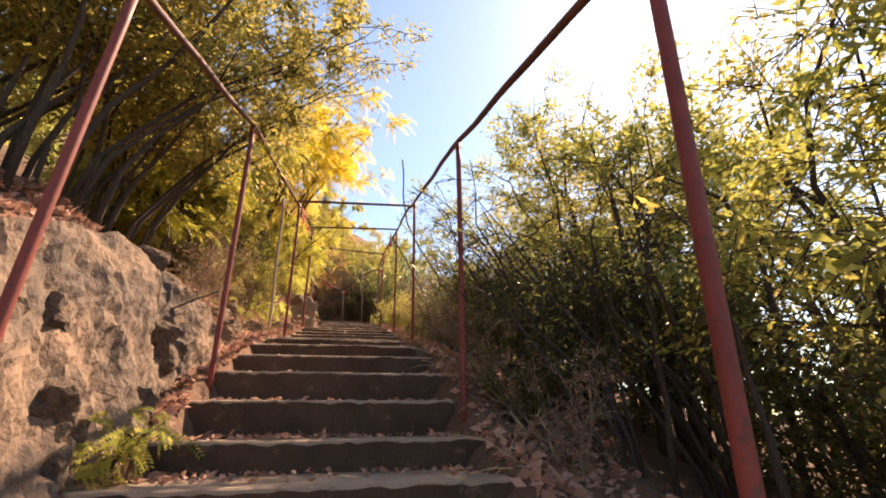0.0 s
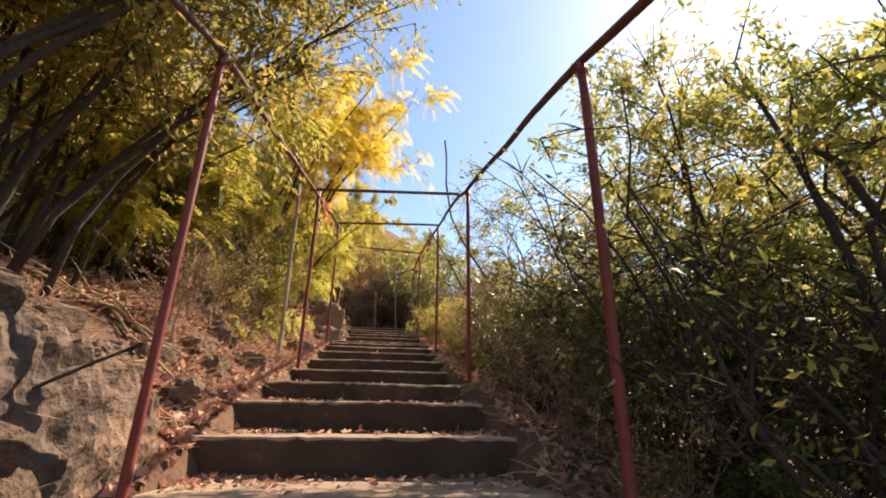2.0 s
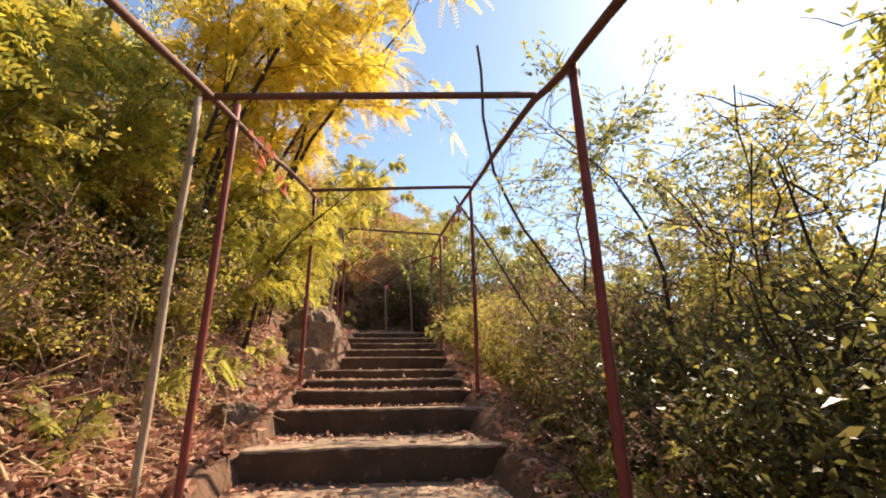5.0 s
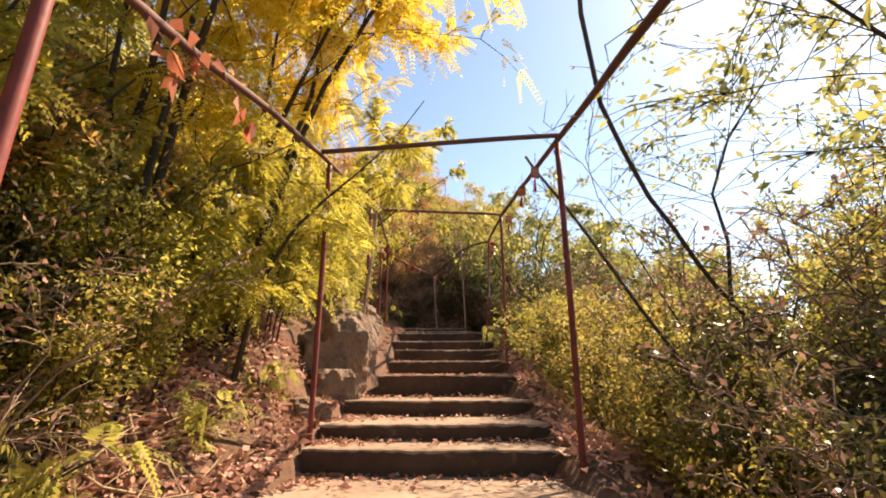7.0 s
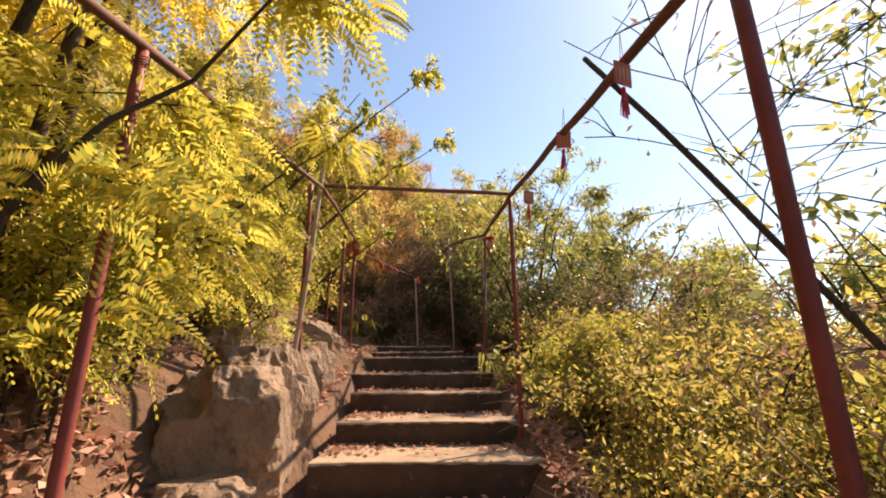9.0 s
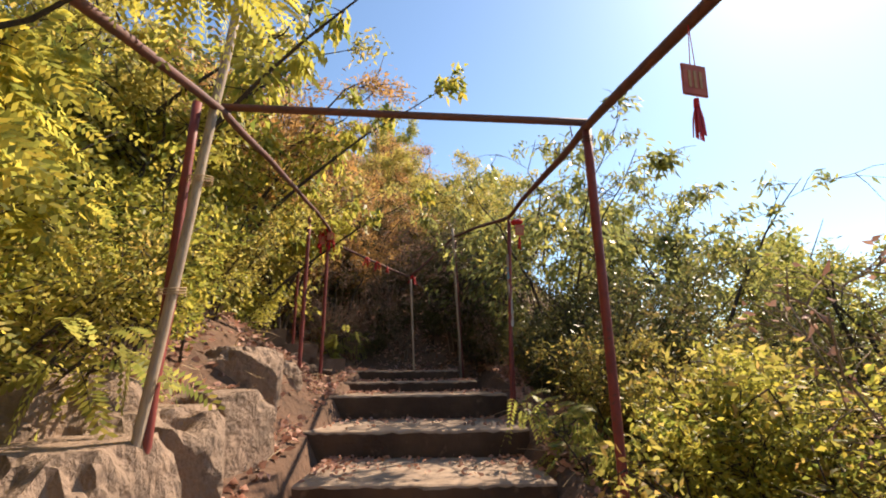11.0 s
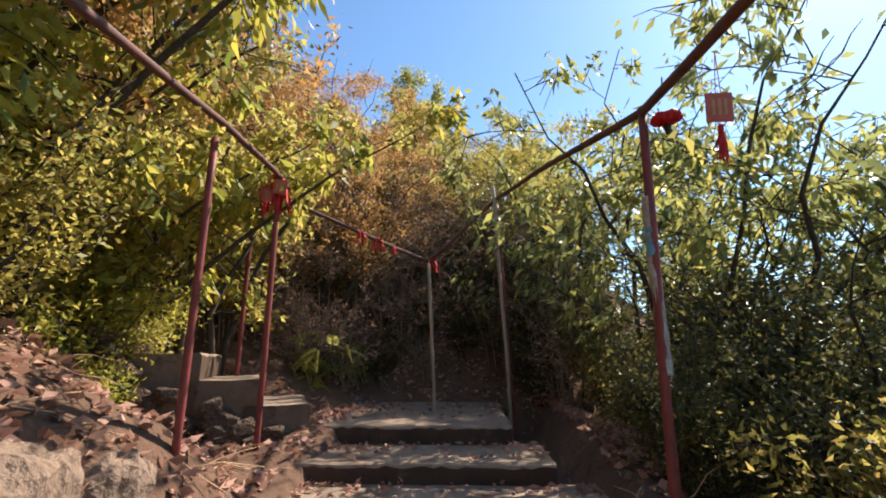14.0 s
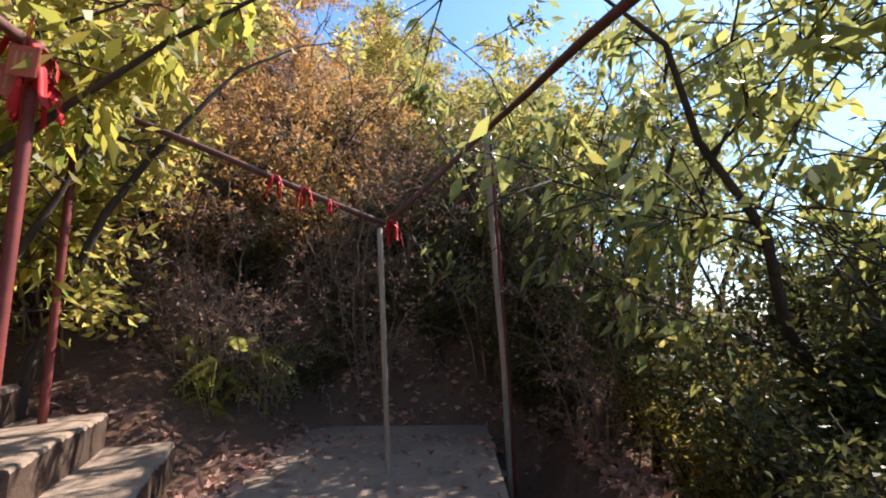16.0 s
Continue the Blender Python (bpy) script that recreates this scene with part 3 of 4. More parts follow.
put(T_LONG, [(1.75, 17.1, 0, 1.3), (2.3, 15.6, 100, 1.3), (3.3, 16.8, 200, 1.35), (3.2, 14.6, 250, 1.3), (2.6, 18.6, 150, 1.4), (1.0, 19.6, 260, 1.15)])
T_BARE = plant("shrub", "leafless shrub of thin tangled dry stems", "shrub", 20, 2.1, 12, (0.2, -0.3), 1.2, 0.014, 8, 5, L_DEAD, 500, 0.06, 0.03, gaps=0.6, bare=0.15, bark=M_TWIG)
put(T_BARE, [(2.6, 10.4, 0, 1.05), (3.3, 6.8, 50, 1.3), (2.3, 8.2, 120, 1.0), (-1.9, 16.9, 30, 0.5), (-2.6, 17.3, 110, 0.6), (-1.4, 18.2, 40, 1.0), (-0.3, 18.6, 130, 1.0), (0.9, 18.0, 220, 0.9), (-2.6, 18.6, 310, 1.1), (-0.6, 17.5, 10, 0.6), (-1.5, 17.0, 10, 0.5), (-0.9, 17.9, 0, 0.9), (-2.0, 17.2, 90, 0.8), (0.4, 17.7, 180, 0.9), (-1.8, 5.9, 60, 0.6), (-2.2, 4.8, 160, 0.6), (-1.9, 3.4, 200, 0.45), (-2.6, 7.8, 30, 0.7)])
more(T_BARE, [(1.3, 2.3, 100, 0.4), (1.25, 3.0, 20, 0.35), (1.3, 1.4, 60, 0.35), (1.25, 4.6, 200, 0.35), (1.4, 0.4, 250, 0.4), (1.6, 5.8, 60, 0.7), (-3.0, 16.8, 0, 0.9), (1.2, 16.6, 50, 0.7)])
FAR = plant("tree", "distant slope tree with dull green crown", "tree", 21, 6.0, 4, (0, 0), 2.0, 0.10, 14, 5, L_GREEN, 7000, 0.20, 0.09, jitter=0.15, gaps=0.2, bare=0.2)
put(FAR, [(18, 10, 0, 1.1), (17, 0, 60, 1.2), (12.5, 13, 120, 1.0), (20, 20, 200, 1.2), (-13, 5, 20, 1.0), (-13, 14, 90, 1.0), (-14, -4, 180, 1.1), (7.5, 17.5, 240, 0.7), (12, -6, 0, 1.1), (-7, -3, 50, 0.9), (6.5, 26, 50, 0.9), (-12, 24, 120, 1.0), (9.5, 3.0, 0, 1.0), (10.5, 8.5, 60, 1.0), (9.0, 13.0, 120, 0.75), (13.0, 18.0, 200, 1.0), (8.6, -2.0, 250, 1.0), (14.5, 5.0, 300, 1.2)])
# The last three are unseen, added behind the start for closure and shading.
more(FAR, [(9.5, 22.0, 30, 0.9), (-9.0, 8.0, 70, 0.9), (-8.5, 15.0, 150, 0.9), (-9.5, 1.0, 220, 1.0), (-8.0, 23.0, 330, 0.8), (-3.0, 29.0, 10, 0.8), (3.0, 28.0, 130, 0.8), (-5.0, -7.0, 20, 0.8), (5.0, -7.5, 190, 0.9), (0.0, -13.0, 70, 0.9)])

T_HANG = plant("tree", "tree trailing large drooping yellow-green leaves", "tree", 22, 2.3, 4, (1.4, -0.3), 0.8, 0.03, 10, 4, L_LIME, 1900, 0.12, 0.045, jitter=0.05, droop=1.6, gaps=0.3, bare=0.3)
put(T_HANG, [(-2.7, 13.7, 0, 1.15), (-2.9, 12.4, -10, 1.2), (-3.0, 15.0, 10, 1.1)])
T_SLIM = plant("tree", "slim straight tree with few pale green leaves", "tree", 27, 5.0, 1, (0.2, 0.1), 0.15, 0.036, 22, 5, L_LONG, 1100, 0.085, 0.034, gaps=0.45, bare=0.4)
put(T_SLIM, [(2.45, 8.3, 0, 1.0), (3.5, 6.4, 130, 1.0), (2.2, 5.6, 250, 0.85), (4.6, 8.8, 60, 1.05)])
T_NAKED = plant("tree", "leafless tree with thin arching twigs above the railing", "tree", 28, 4.2, 2, (-1.3, 0.5), 0.6, 0.011, 8, 2, L_DEAD, 60, 0.05, 0.02, gaps=0.5, bare=0.5)
put(T_NAKED, [(2.3, 8.3, 0, 1.0)])
FERN = plant("fern", "small fresh green fern at the foot of the wall", "fern", 31, 0.22, 5, (0, 0), 0.22, 0.006, 3, 2, L_GREEN, 0, 0.20, 0.018, feather=40, bare=0.2)
put(FERN, [(-1.12, 0.32, 0, 1.0), (-1.2, 0.1, 70, 0.8), (-2.0, 16.9, 20, 1.9), (-1.7, 17.2, 90, 1.8), (1.1, 11.9, 0, 1.6), (1.05, 12.4, 80, 1.3), (-1.7, 7.3, 30, 1.2), (-1.6, 8.2, 100, 1.1), (-1.9, 10.9, 10, 2.0), (-1.8, 6.1, 60, 1.6), (1.2, 4.95, 0, 1.6), (-1.75, 5.3, 140, 1.2)])


def leaning_stem(points, r, label):
    ob = new("sapling", pole(points, r, M_BARK, 8, 0.05, points[0][0]))
    tagged(ob, label, "sapling")


leaning_stem([(3.6, 8.2, 1.7), (3.0, 7.95, 2.58), (2.1, 7.5, 3.35), (1.5, 7.2, 3.95), (1.15, 6.9, 4.5), (1.0, 6.7, 5.1), (0.95, 6.6, 6.0)], 0.017, "dark leafless stem leaning across the railing")
leaning_stem([(2.3, 7.6, 1.9), (1.5, 7.85, 3.45), (0.95, 8.21, 4.6), (0.85, 8.3, 4.85)], 0.014, "thin dark leafless stem leaning on the railing")


# ---- rocks ----
def rock_mesh(seed, cuts=3, rough=0.35):
    bm = bmesh.new()
    bmesh.ops.create_icosphere(bm, subdivisions=cuts, radius=1.0)
    off = Vector((seed * 7.3, seed * 3.1, seed * 5.7))
    for v in bm.verts:
        d = v.co.normalized()
        n = noise.noise(d * 1.2 + off) * rough + noise.noise(d * 2.9 + off) * rough * 0.5 - abs(noise.noise(d * 5.0 + off)) * rough * 0.35
        v.co = d * (1 + n)
        for ax in range(3):
            v.co[ax] = max(-0.78, min(0.78, v.co[ax]))
    me = bpy.data.meshes.new("rock")
    bm.to_mesh(me)
    bm.free()
    me.materials.append(M_ROCK)
    return me


def boulder(x, y, z, sx, sy, sz, turn, seed, label):
    ob = new("boulder", rock_mesh(seed, 5))
    ob.matrix_basis = Matrix.Translation((x, y, z)) @ Matrix.Rotation(radians(turn), 4, "Z") @ Matrix.Diagonal((sx, sy, sz, 1))
    tagged(ob, label, "rock", "rocks beside the steps")


for a in ((-1.42, 9.95, 2.85, 0.55, 0.75, 0.72, 10, 1), (-1.45, 10.55, 3.0, 0.5, 0.5, 0.75, 50, 2), (-1.25, 9.35, 2.45, 0.34, 0.5, 0.42, 20, 3), (-1.62, 11.3, 3.15, 0.52, 0.6, 0.66, 30, 4),
          (-1.62, 12.15, 3.3, 0.50, 0.50, 0.55, 70, 5), (-1.78, 12.95, 3.6, 0.45, 0.5, 0.62, 15, 6), (-2.2, 11.0, 3.4, 0.6, 0.7, 0.6, 80, 7), (-1.75, 13.5, 3.65, 0.4, 0.42, 0.42, 35, 8)):
    boulder(*a, "pale weathered outcrop rock beside the steps")
for a in ((-1.33, 2.72, 1.14, 0.13, 0.18, 0.14, 20, 9), (-1.5, 3.7, 1.42, 0.14, 0.15, 0.12, 60, 10), (-1.5, 2.0, 1.0, 0.15, 0.2, 0.14, 10, 11), (-1.38, 4.4, 1.5, 0.2, 0.25, 0.16, 10, 12),
          (-1.3, 6.6, 1.95, 0.2, 0.25, 0.16, 40, 13), (-1.75, 3.1, 1.42, 0.16, 0.18, 0.12, 0, 14), (-1.25, 8.5, 2.35, 0.2, 0.3, 0.2, 30, 15), (1.05, 2.0, 0.55, 0.16, 0.2, 0.14, 0, 16)):
    boulder(*a, "brown stone half buried in leaf litter")
rng = random.Random(33)
for k in range(22):
    x, y = rng.uniform(-2.2, -1.35), rng.uniform(1.3, 5.2)
    r = rng.uniform(0.06, 0.17)
    boulder(x, y, ground_z(x, y) + r * 0.15, r * rng.uniform(0.9, 1.4), r * rng.uniform(0.9, 1.5), r * 0.8, rng.uniform(0, 180), 80 + k, "brown stone half buried in leaf litter")
wall = new("stone_wall")
tagged(wall, "rough rubble stone retaining wall bulging beside the steps", "wall", kind="structure")
kinds = [rock_mesh(50 + k, 3, 0.42) for k in range(7)]
for me in kinds:
    me.materials[0] = M_STONE
face_y = np.arange(-3.4, 1.95, 0.03)
face_u = np.linspace(-0.1, 1.0, 46)
verts = []
for b in face_y:
    top = 1.30 if b < 0.9 else 1.30 - 0.95 * (b - 0.9)
    for u in face_u:
        h = u * top
        q = Vector((b * 2.3, h * 2.3, 1.7))
        d = 0.03 + noise.noise(q * 0.8) * 0.13 + abs(noise.noise(Vector((b * 3.1, h * 1.6, 8.0)))) * 0.10 - abs(noise.noise(q * 3.2)) * 0.06 + noise.noise(q * 9) * 0.022
        verts.append((-1.19 - 0.36 * (max(h, 0) / 1.2) ** 1.3 + d, b, float(stair_z(b)) + h - 0.05 + d * 0.4))
n = len(face_u)
part("rock_face", mesh_from("rock_face", verts, [(i * n + j, i * n + j + 1, (i + 1) * n + j + 1, (i + 1) * n + j) for i in range(len(face_y) - 1) for j in range(n - 1)], M_STONE), wall, "tan weathered rock packed with dry earth")
rng = random.Random(5)
y = -3.2
while y < 1.75:
    w = rng.uniform(0.13, 0.26)
    top = 1.32 if y < 0.9 else 1.32 - 0.95 * (y - 0.9)
    h = 0.0
    while h < top:
        t = rng.uniform(0.10, 0.22)
        z = float(stair_z(y)) + h + t * 0.5 - 0.1
        x = -1.20 - 0.36 * (h / 1.2) ** 1.3 + rng.uniform(-0.03, 0.03)
        if rng.random() < 0.72:
            h += t
            continue
        part("stone", kinds[rng.randrange(7)], wall, m=Matrix.Translation((x - 0.08, y + rng.uniform(-0.05, 0.05), z)) @ Euler((rng.uniform(-0.4, 0.4), rng.uniform(-0.5, 0.5), rng.uniform(0, 6.28))).to_matrix().to_4x4()
             @ Matrix.Diagonal((rng.uniform(0.10, 0.15), w * 0.8, t * 0.8, 1)))
        h += t
    y += w


rng = random.Random(12)
for k in range(46):
    a = rng.uniform(0.05, 2.1)
    top = 4.0 + 0.2 * min(4, int(a / 0.42)) - 0.12
    part("stone", kinds[rng.randrange(7)], side, m=turn @ Matrix.Translation((rng.uniform(-0.06, 0.0), a, rng.uniform(3.62, top))) @ Euler((rng.uniform(-0.4, 0.4), rng.uniform(-0.4, 0.4), rng.uniform(0, 6.28))).to_matrix().to_4x4()
         @ Matrix.Diagonal((rng.uniform(0.08, 0.14), rng.uniform(0.08, 0.15), rng.uniform(0.06, 0.10), 1)))


# ---- litter ----
def scatter(rng, n, box, step_too=False):
    x = rng.uniform(box[0], box[1], n)
    y = rng.uniform(box[2], box[3], n)
    keep = np.array([noise.noise((a * 1.7, b * 1.7, 3.0)) for a, b in zip(x, y)]) > rng.uniform(-0.5, 0.35, n)
    x, y = x[keep], y[keep]
    z = land(x, y) + bumps(x, y)
    return np.stack([x, y, z + 0.012], 1)


rng = np.random.default_rng(3)
at = np.concatenate([scatter(rng, 16000, (-3.2, -1.12, 1.0, 9.2)), scatter(rng, 16000, (-2.3, -1.08, 0.8, 9.2)), scatter(rng, 6000, (-3.0, -1.12, 10, 16.5)), scatter(rng, 3500, (-2.6, -1.3, -2, 1.2)), scatter(rng, 20000, (0.9, 2.2, -1.5, 17)), scatter(rng, 7000, (-3, 1.5, 17.0, 20))])
way = rng.normal(0, 1, (len(at), 3)) * np.array([1, 1, 0.28])
litter = new("leaf_litter", quad_mesh("leaf_litter", leaf_quads(rng, at, way, 0.085, 0.05), L_DEAD))
tagged(litter, "brown fallen leaves covering the banks", "leaves", kind="stuff")
k = rng.integers(5, len(STEP_Y), 5200)
lo, hi = np.array(STEP_L)[k], np.array(STEP_R)[k]
u = np.where(rng.random(5200) < 0.7, rng.beta(0.6, 3.5, 5200), rng.beta(3, 0.7, 5200))
depth = np.array(STEP_Y + [16.9])[k + 1] - np.array(STEP_Y)[k]
at = np.stack([lo + 0.03 + (hi - lo - 0.06) * u, np.array(STEP_Y)[k] + depth * rng.beta(2.2, 0.8, 5200) * 0.96 + 0.03, np.array(STEP_Z)[k] + 0.012], 1)
way = rng.normal(0, 1, (5200, 3)) * np.array([1, 1, 0.18])
tagged(new("step_litter", quad_mesh("step_litter", leaf_quads(rng, at, way, 0.06, 0.03), L_DEAD)), "dry leaves swept into the corners of the steps", "leaves", kind="stuff")
pieces = []
for box, n in (((-2.8, -1.15, 1.2, 8.8), 2600), ((-2.4, -1.2, 10.5, 15), 350), ((0.9, 1.8, 0.0, 16), 1300), ((-2.6, 1.2, 17, 19.5), 300)):
    for a in scatter(rng, n, box):
        ln = rng.uniform(0.12, 0.5)
        d = unit(rng.normal(0, 1, 3) * np.array([1, 1, 0.3]) + np.array([0, 0, 0.15]))
        t = np.linspace(0, 1, 4)[:, None]
        pieces.append(tube(a + d * ln * t + np.array([0, 0, -0.15 * ln]) * t ** 2 + rng.normal(0, 0.012, (4, 3)), [0.004, 0.0035, 0.003, 0.0015], 3))
v, f = join(pieces)
tagged(new("dry_grass", mesh_from("dry_grass", v, f, M_STRAW)), "dry straw and broken twigs on the banks", "dry grass", kind="stuff")


# ---- hanging things ----
def box_mesh(name, sx, sy, sz, material, bevel=0.003):
    bm = bmesh.new()
    bmesh.ops.create_cube(bm, size=1.0)
    for v in bm.verts:
        v.co = Vector((v.co.x * sx, v.co.y * sy, v.co.z * sz))
    bmesh.ops.bevel(bm, geom=list(bm.edges), offset=bevel, segments=2, affect="EDGES")
    me = bpy.data.meshes.new(name)
    bm.to_mesh(me)
    bm.free()
    me.materials.append(material)
    return me


def tassel_mesh(length):
    rng = np.random.default_rng(8)
    out = [tube([(0, 0, 0), (0, 0, -0.03)], [0.008, 0.010], 6)]
    for k in range(16):
        a = k * 2 * math.pi / 16
        e = rng.uniform(0.006, 0.016)
        out.append(tube([(0.004 * math.cos(a), 0.004 * math.sin(a), -0.02), (e * math.cos(a), e * math.sin(a), -length * 0.5), (e * 1.3 * math.cos(a), e * 1.3 * math.sin(a), -length * rng.uniform(0.85, 1))], [0.003, 0.003, 0.002], 3))
    v, f = join(out)
    return mesh_from("tassel", v, f, M_RED)


def plaque(x, y, z, turn, w, h, string, label):
    """A wooden wish plaque on a cord, with a tassel; z is its middle."""
    ob = new("wish_plaque")
    ob.matrix_basis = pose(x, y, z, 0, 4, turn)
    part("board", box_mesh("board", w, 0.008, h, M_PLAQUE), ob)
    for k in range(3):
        part("writing", box_mesh("writing", 0.010, 0.002, h * 0.55, M_INK, 0.0005), ob, m=pose((k - 1) * w * 0.22, -0.005, 0))
    for sx in (-1, 1):
        v, f = tube([(sx * w * 0.1, 0, h / 2), (0, 0, h / 2 + string)], [0.0015, 0.0015], 4)
        part("cord", mesh_from("cord", v, f, M_RED), ob)
    part("tassel", tassel_mesh(0.14), ob, "red silk tassel", pose(0, 0, -h / 2 - 0.01))
    tagged(ob, label, "plaque", "wish plaques on the rails")


for x, y, z, turn in ((0.86, 7.95, 4.50, 20), (0.88, 8.85, 4.71, -15), (0.84, 9.75, 4.70, 10), (0.88, 12.84, 5.20, -8)):
    plaque(x, y, z, turn, 0.085, 0.11, 0.16, "red wooden wish plaque with tassel hanging from the rail")
def ribbons(x, y, z, turn, size, seed):
    """A bunch of red cloth strips knotted round the rail."""
    rng = np.random.default_rng(seed)
    ob = new("red_ribbons")
    ob.matrix_basis = pose(x, y, z, 0, 0, turn)
    bm = bmesh.new()
    bmesh.ops.create_icosphere(bm, subdivisions=3, radius=size * 0.16)
    for v in bm.verts:
        v.co *= 1 + 0.35 * noise.noise(v.co * 45)
    me = bpy.data.meshes.new("knot")
    bm.to_mesh(me)
    bm.free()
    me.materials.append(M_RED)
    part("knot", me, ob)
    for k in range(7):
        a = rng.uniform(0, 6.28)
        w, ln = size * rng.uniform(0.10, 0.2), size * rng.uniform(0.6, 1.2)
        side_v, out_v = np.array([-math.sin(a), math.cos(a), 0]), np.array([math.cos(a), math.sin(a), 0])
        v, f = [], []
        for i in range(9):
            t = i / 8
            c = out_v * size * (0.12 + 0.45 * t ** 0.6 * rng.uniform(0.8, 1.1)) + np.array([0, 0, -ln * t ** 1.4 + 0.1 * size * math.sin(t * 9 + k)])
            for e in (-1, 1):
                for d in (-0.0008, 0.0008):
                    v.append(c + side_v * w * 0.5 * e + out_v * d)
        for i in range(8):
            p, q = i * 4, i * 4 + 4
            f += [(p, q, q + 2, p + 2), (p + 1, p + 3, q + 3, q + 1), (p, p + 1, q + 1, q), (p + 2, q + 2, q + 3, p + 3)]
        part("strip", mesh_from("strip", v, f, M_RED, True), ob)
    tagged(ob, "bright red cloth ribbons knotted round the rusty rail", "ribbons", "red ribbons")


for k, (x, y, z, turn, size) in enumerate(((-1.50, 14.70, 5.80, 0, 0.20), (-1.58, 14.82, 5.74, 80, 0.17), (-1.47, 14.76, 5.66, 150, 0.14), (-1.62, 14.90, 5.84, 40, 0.16),
                                           (-1.20, 16.30, 5.79, 0, 0.13), (-1.02, 16.40, 5.73, 90, 0.14), (-0.85, 16.49, 5.66, 30, 0.10), (-0.40, 16.66, 5.52, 60, 0.15))):
    ribbons(x, y, z, turn, size, 60 + k)
for x, y, z, turn in ((-1.45, 14.66, 5.70, 10), (-1.58, 14.70, 5.66, 40)):
    plaque(x, y, z, turn, 0.10, 0.12, 0.12, "small red plaque in a cluster tied to the post")


def lantern(x, y, z):
    """A collapsed red cloth lantern on its side at the post's head."""
    ob = new("lantern")
    ob.matrix_basis = pose(x, y, z, 6, -5, 0)
    bm = bmesh.new()
    n, m = 40, 10
    rings = []
    for j in range(m + 1):
        t = -1 + 2 * j / m
        ring = []
        for i in range(n):
            a = 2 * math.pi * i / n
            r = 0.068 * (0.35 + 0.65 * math.sqrt(max(0, 1 - t * t))) * (1 + 0.05 * math.cos(a * 14) + 0.02 * math.sin(a * 3 + j))
            ring.append(bm.verts.new((r * math.cos(a), r * math.sin(a), 0.030 * t + 0.004 * math.sin(a * 4))))
        rings.append(ring)
    for j in range(m):
        for i in range(n):
            bm.faces.new((rings[j][i], rings[j][(i + 1) % n], rings[j + 1][(i + 1) % n], rings[j + 1][i]))
    bm.faces.new(list(reversed(rings[0])))
    bm.faces.new(rings[-1])
    me = bpy.data.meshes.new("shade")
    bm.to_mesh(me)
    bm.free()
    me.materials.append(M_RED)
    part("shade", me, ob)
    v, f = tube([(0, 0, -0.02), (0, 0, -0.045), (0, 0, -0.075)], [0.016, 0.017, 0.010], 12)
    part("socket", mesh_from("socket", v, f, M_BLACK), ob, "black plastic socket")
    v, f = tube([(-0.06, 0.02, 0.03), (-0.08, 0.06, 0.1)], [0.003, 0.003], 5)
    part("hook", mesh_from("hook", v, f, M_BLACK), ob)
    tagged(ob, "squashed red cloth lantern hung from the rail", "lantern")


lantern(0.955, 13.37, 5.46)


def post_wrap():
    """Torn plastic film bound round the post, ragged at its lower end."""
    ob = new("plastic_wrap")
    tagged(ob, "torn grey plastic film wrapped round the red post", "wrap")
    for a, b, r, mat, nm in ((4.30, 5.10, 0.029, M_WRAP, "film"), (4.82, 4.95, 0.032, M_BLUE, "tape")):
        pts = [(0.852 + 0.012 * noise.noise((z * 6, 1, 2)), 13.445, z) for z in np.linspace(a, b, 16)]
        v, f = tube(pts, [r * (0.8 + 0.35 * abs(noise.noise((z[2] * 9, 3, 4)))) for z in pts], 12)
        v = v + np.array([[noise.noise(Vector(q) * 30) * 0.008, noise.noise(Vector(q) * 25) * 0.008, 0] for q in v])
        part(nm, mesh_from(nm, v, f, mat), ob)


post_wrap()


def dead_branch(x, y, turn, length, rise, seed):
    """A bleached fallen branch lying on the bank, forked into a few twigs."""
    rng = np.random.default_rng(seed)
    d = np.array([math.cos(radians(turn)), math.sin(radians(turn))])
    pts = []
    for i in range(8):
        t = i / 7
        q = np.array([x, y]) + d * length * t + rng.normal(0, 0.02, 2)
        pts.append((q[0], q[1], ground_z(q[0], q[1]) + 0.015 + rise * t))
    pieces = [tube(pts, np.linspace(0.014, 0.005, 8), 6)]
    for k in range(4):
        a = np.array(pts[2 + k])
        e = unit(np.array([*(d + rng.normal(0, 0.7, 2)), rng.uniform(0.1, 0.6)])) * length * rng.uniform(0.2, 0.4)
        pieces.append(tube([a, a + e * 0.5 + rng.normal(0, 0.01, 3), a + e], [0.006, 0.004, 0.002], 4))
    v, f = join(pieces)
    tagged(new("dead_branch", mesh_from("dead_branch", v, f, M_STRAW, True)), "bleached dead branch lying on the littered bank", "branch", "fallen branches")


rng = random.Random(21)
for k in range(26):
    dead_branch(rng.uniform(-2.9, -1.5), rng.uniform(2.3, 7.0), rng.uniform(-40, 220), rng.uniform(0.5, 1.3), rng.uniform(0.0, 0.3), 200 + k)
for k in range(5):
    dead_branch(rng.uniform(-2.6, -1.8), rng.uniform(11.0, 14.0), rng.uniform(0, 180), rng.uniform(0.5, 0.9), rng.uniform(0.0, 0.2), 240 + k)
for k in range(6):
    dead_branch(rng.uniform(1.1, 1.5), rng.uniform(0.5, 6.0), rng.uniform(60, 130), rng.uniform(0.4, 0.8), rng.uniform(0.0, 0.25), 260 + k)


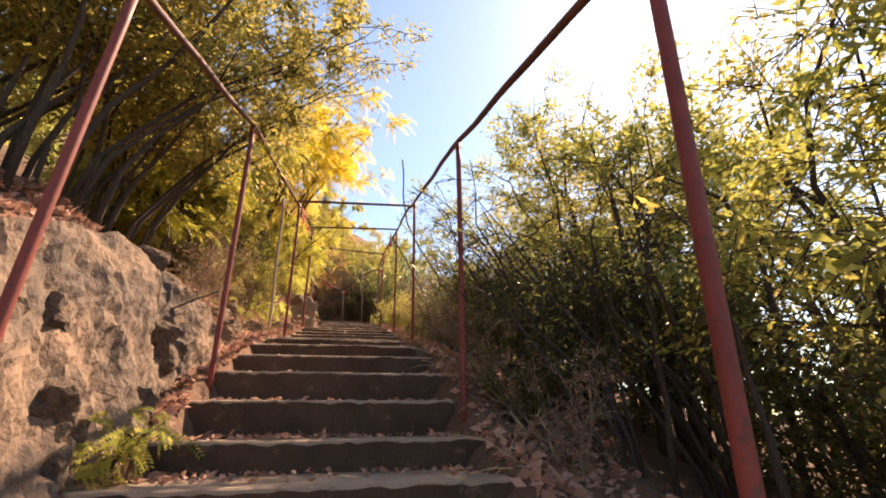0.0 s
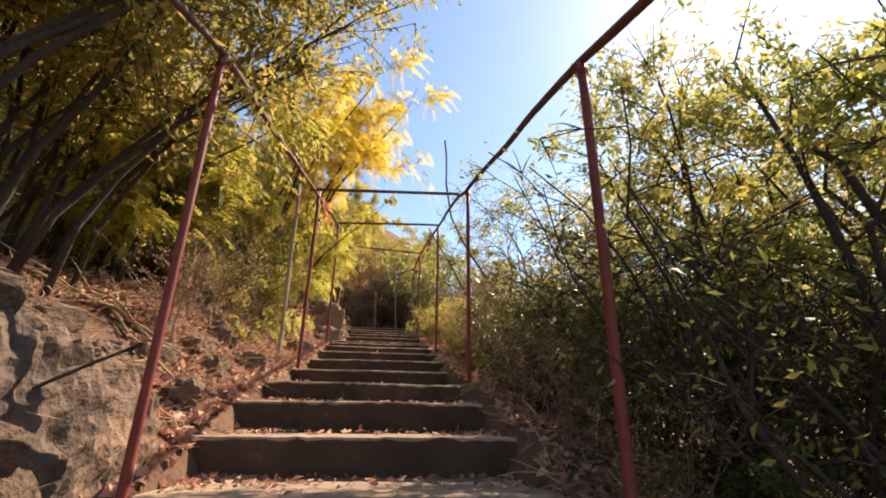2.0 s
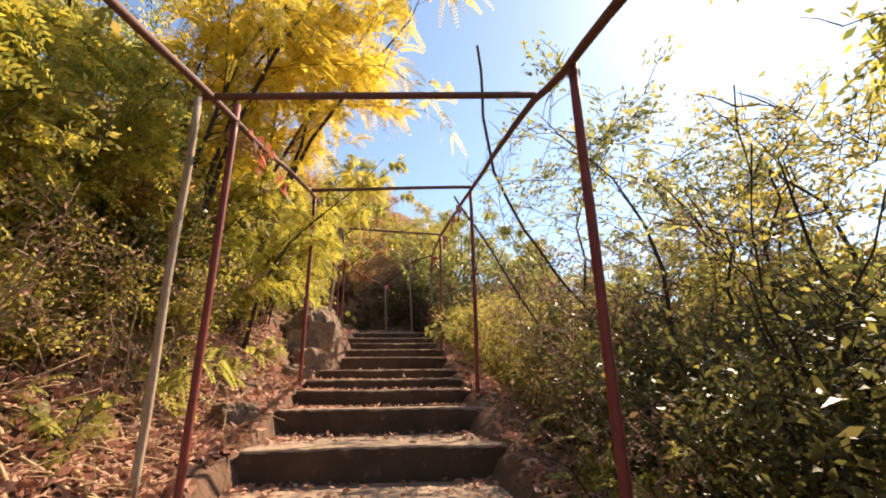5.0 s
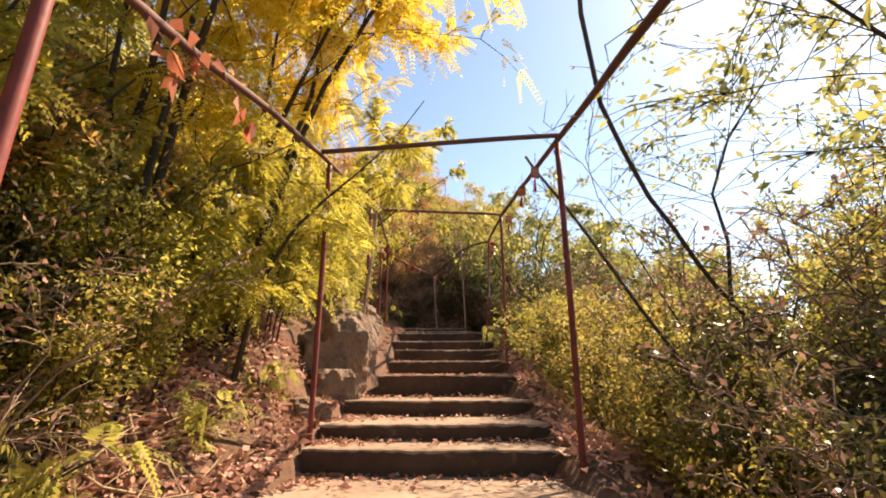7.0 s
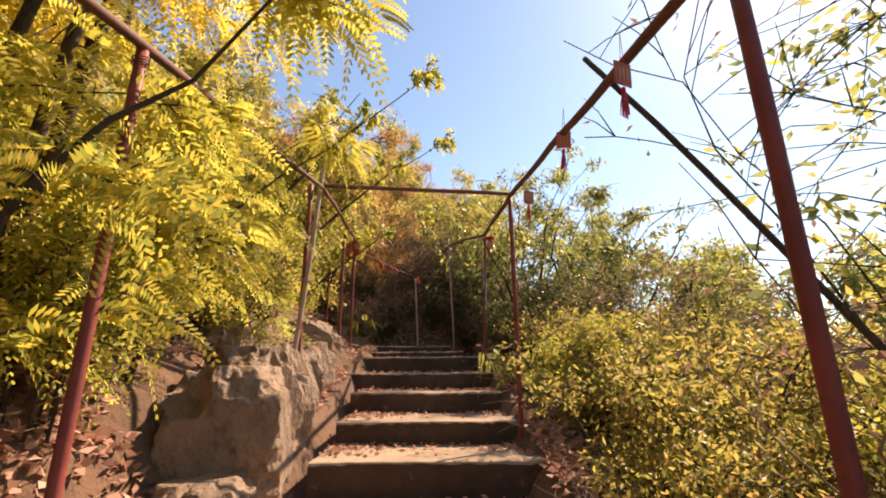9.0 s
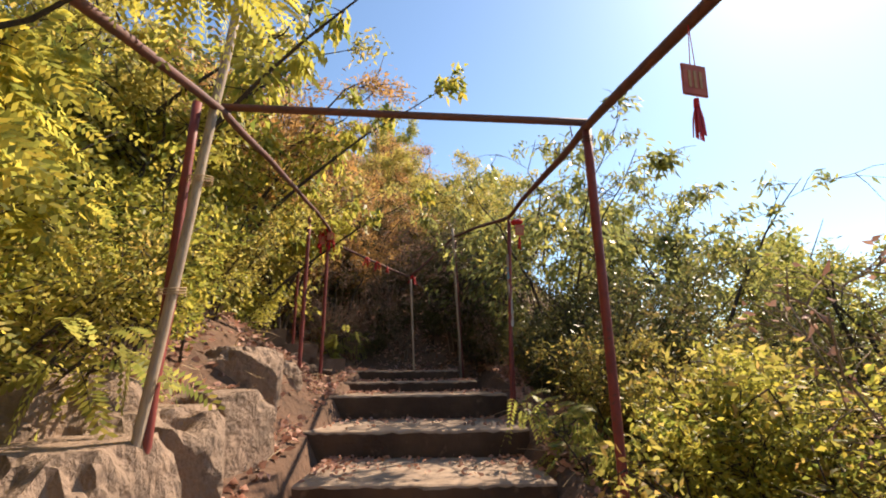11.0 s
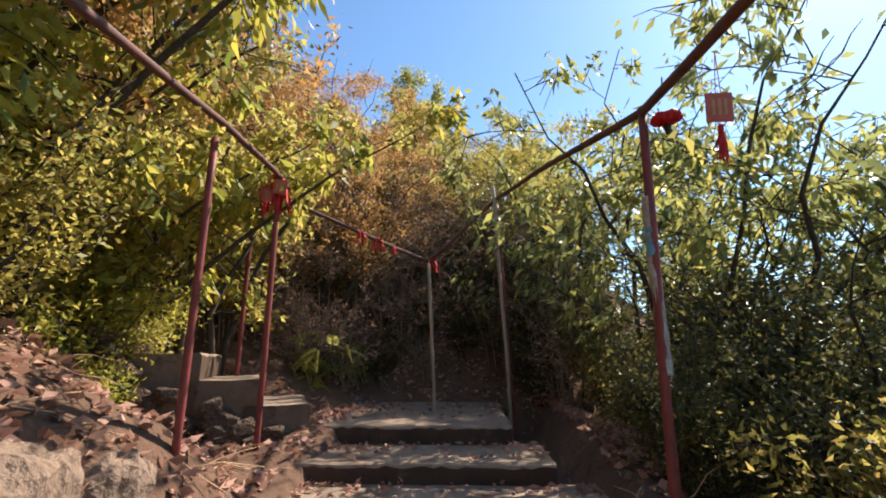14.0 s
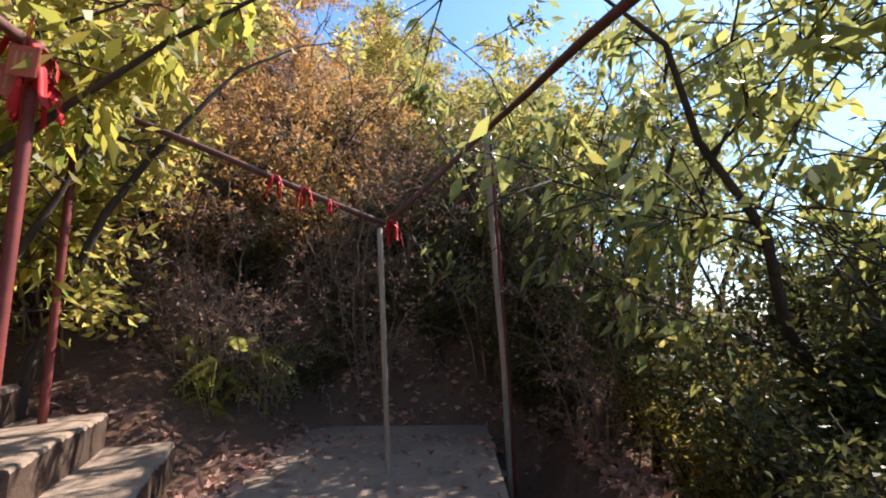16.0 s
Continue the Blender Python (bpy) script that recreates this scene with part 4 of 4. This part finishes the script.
def lashing(x, y, z, r, material):
    """A few turns of binding wire round a joint of the pipes."""
    pts = [(x + r * math.cos(a), y + r * math.sin(a), z + 0.012 * a / 6.28 + 0.01 * math.sin(a)) for a in np.arange(0, 6.28 * 3.2, 0.5)]
    v, f = tube(pts, [0.003] * len(pts), 5)
    part("lashing", mesh_from("lashing", v, f, material, True), frame_thing)


for x, y, z in ((0.88, 0.94, 2.60), (-1.05, 1.54, 2.93), (0.92, 4.13, 3.56), (-1.02, 5.10, 3.84), (0.94, 7.40, 4.40), (-1.05, 7.92, 4.52), (0.85, 10.69, 5.00), (-1.49, 14.77, 5.70), (0.39, 16.62, 6.12)):
    lashing(x, y, z, 0.030, M_PIPE_DULL)
lashing(-1.10, 10.62, 4.75, 0.055, M_STRAW)
lashing(-1.16, 10.62, 4.20, 0.060, M_STRAW)


def withered_sprig(x, y, z, seed):
    """A withered twig with large red-brown leaves caught on the rail."""
    rng = np.random.default_rng(seed)
    ob = new("withered_sprig")
    pts = np.array([(x + 0.03, y - 0.12, z + 0.03), (x, y, z), (x + 0.02, y + 0.12, z - 0.05), (x + 0.05, y + 0.2, z - 0.14)])
    v, f = tube(pts, [0.004, 0.004, 0.003, 0.002], 5)
    part("twig", mesh_from("twig", v, f, M_TWIG, True), ob)
    at = pts[rng.integers(0, 4, 7)] + rng.normal(0, 0.02, (7, 3))
    part("leaves", quad_mesh("leaves", leaf_quads(rng, at, rng.normal(0, 0.5, (7, 3)) + np.array([0, 0, -1.2]), 0.11, 0.06), L_WITHERED), ob, "curled red-brown leaves")
    tagged(ob, "withered red-brown leaf sprig caught on the rail", "twig")


L_WITHERED = leafy("withered_red_leaves", [(0.22, 0.07, 0.04), (0.32, 0.11, 0.05), (0.38, 0.17, 0.07)], 0.4, 0.6)
for k, y in enumerate((5.45, 5.75, 6.0)):
    withered_sprig(-1.02, y, 3.79 + (y - 4.75) * 0.258 - 0.02, 300 + k)
leaning_stem([(-1.55, 1.15, 0.85), (-1.35, 1.35, 1.12), (-1.10, 1.52, 1.32)], 0.008, "thin dark stick propped against the red post")
# short bare twigs and wire ends standing on the right-hand rail
pieces = []
rng = np.random.default_rng(9)
for y in np.arange(10.9, 13.3, 0.33):
    t = (y - 10.71) / (13.44 - 10.71)
    a = np.array([0.84 + 0.04 * t, y, 5.12 + 0.42 * t])
    pieces.append(tube([a, a + np.array([rng.normal(0, 0.01), rng.normal(0, 0.01), 0.07])], [0.004, 0.003], 4))
v, f = join(pieces)
part("wire_end", mesh_from("wire_end", v, f, M_PIPE_DULL), frame_thing)
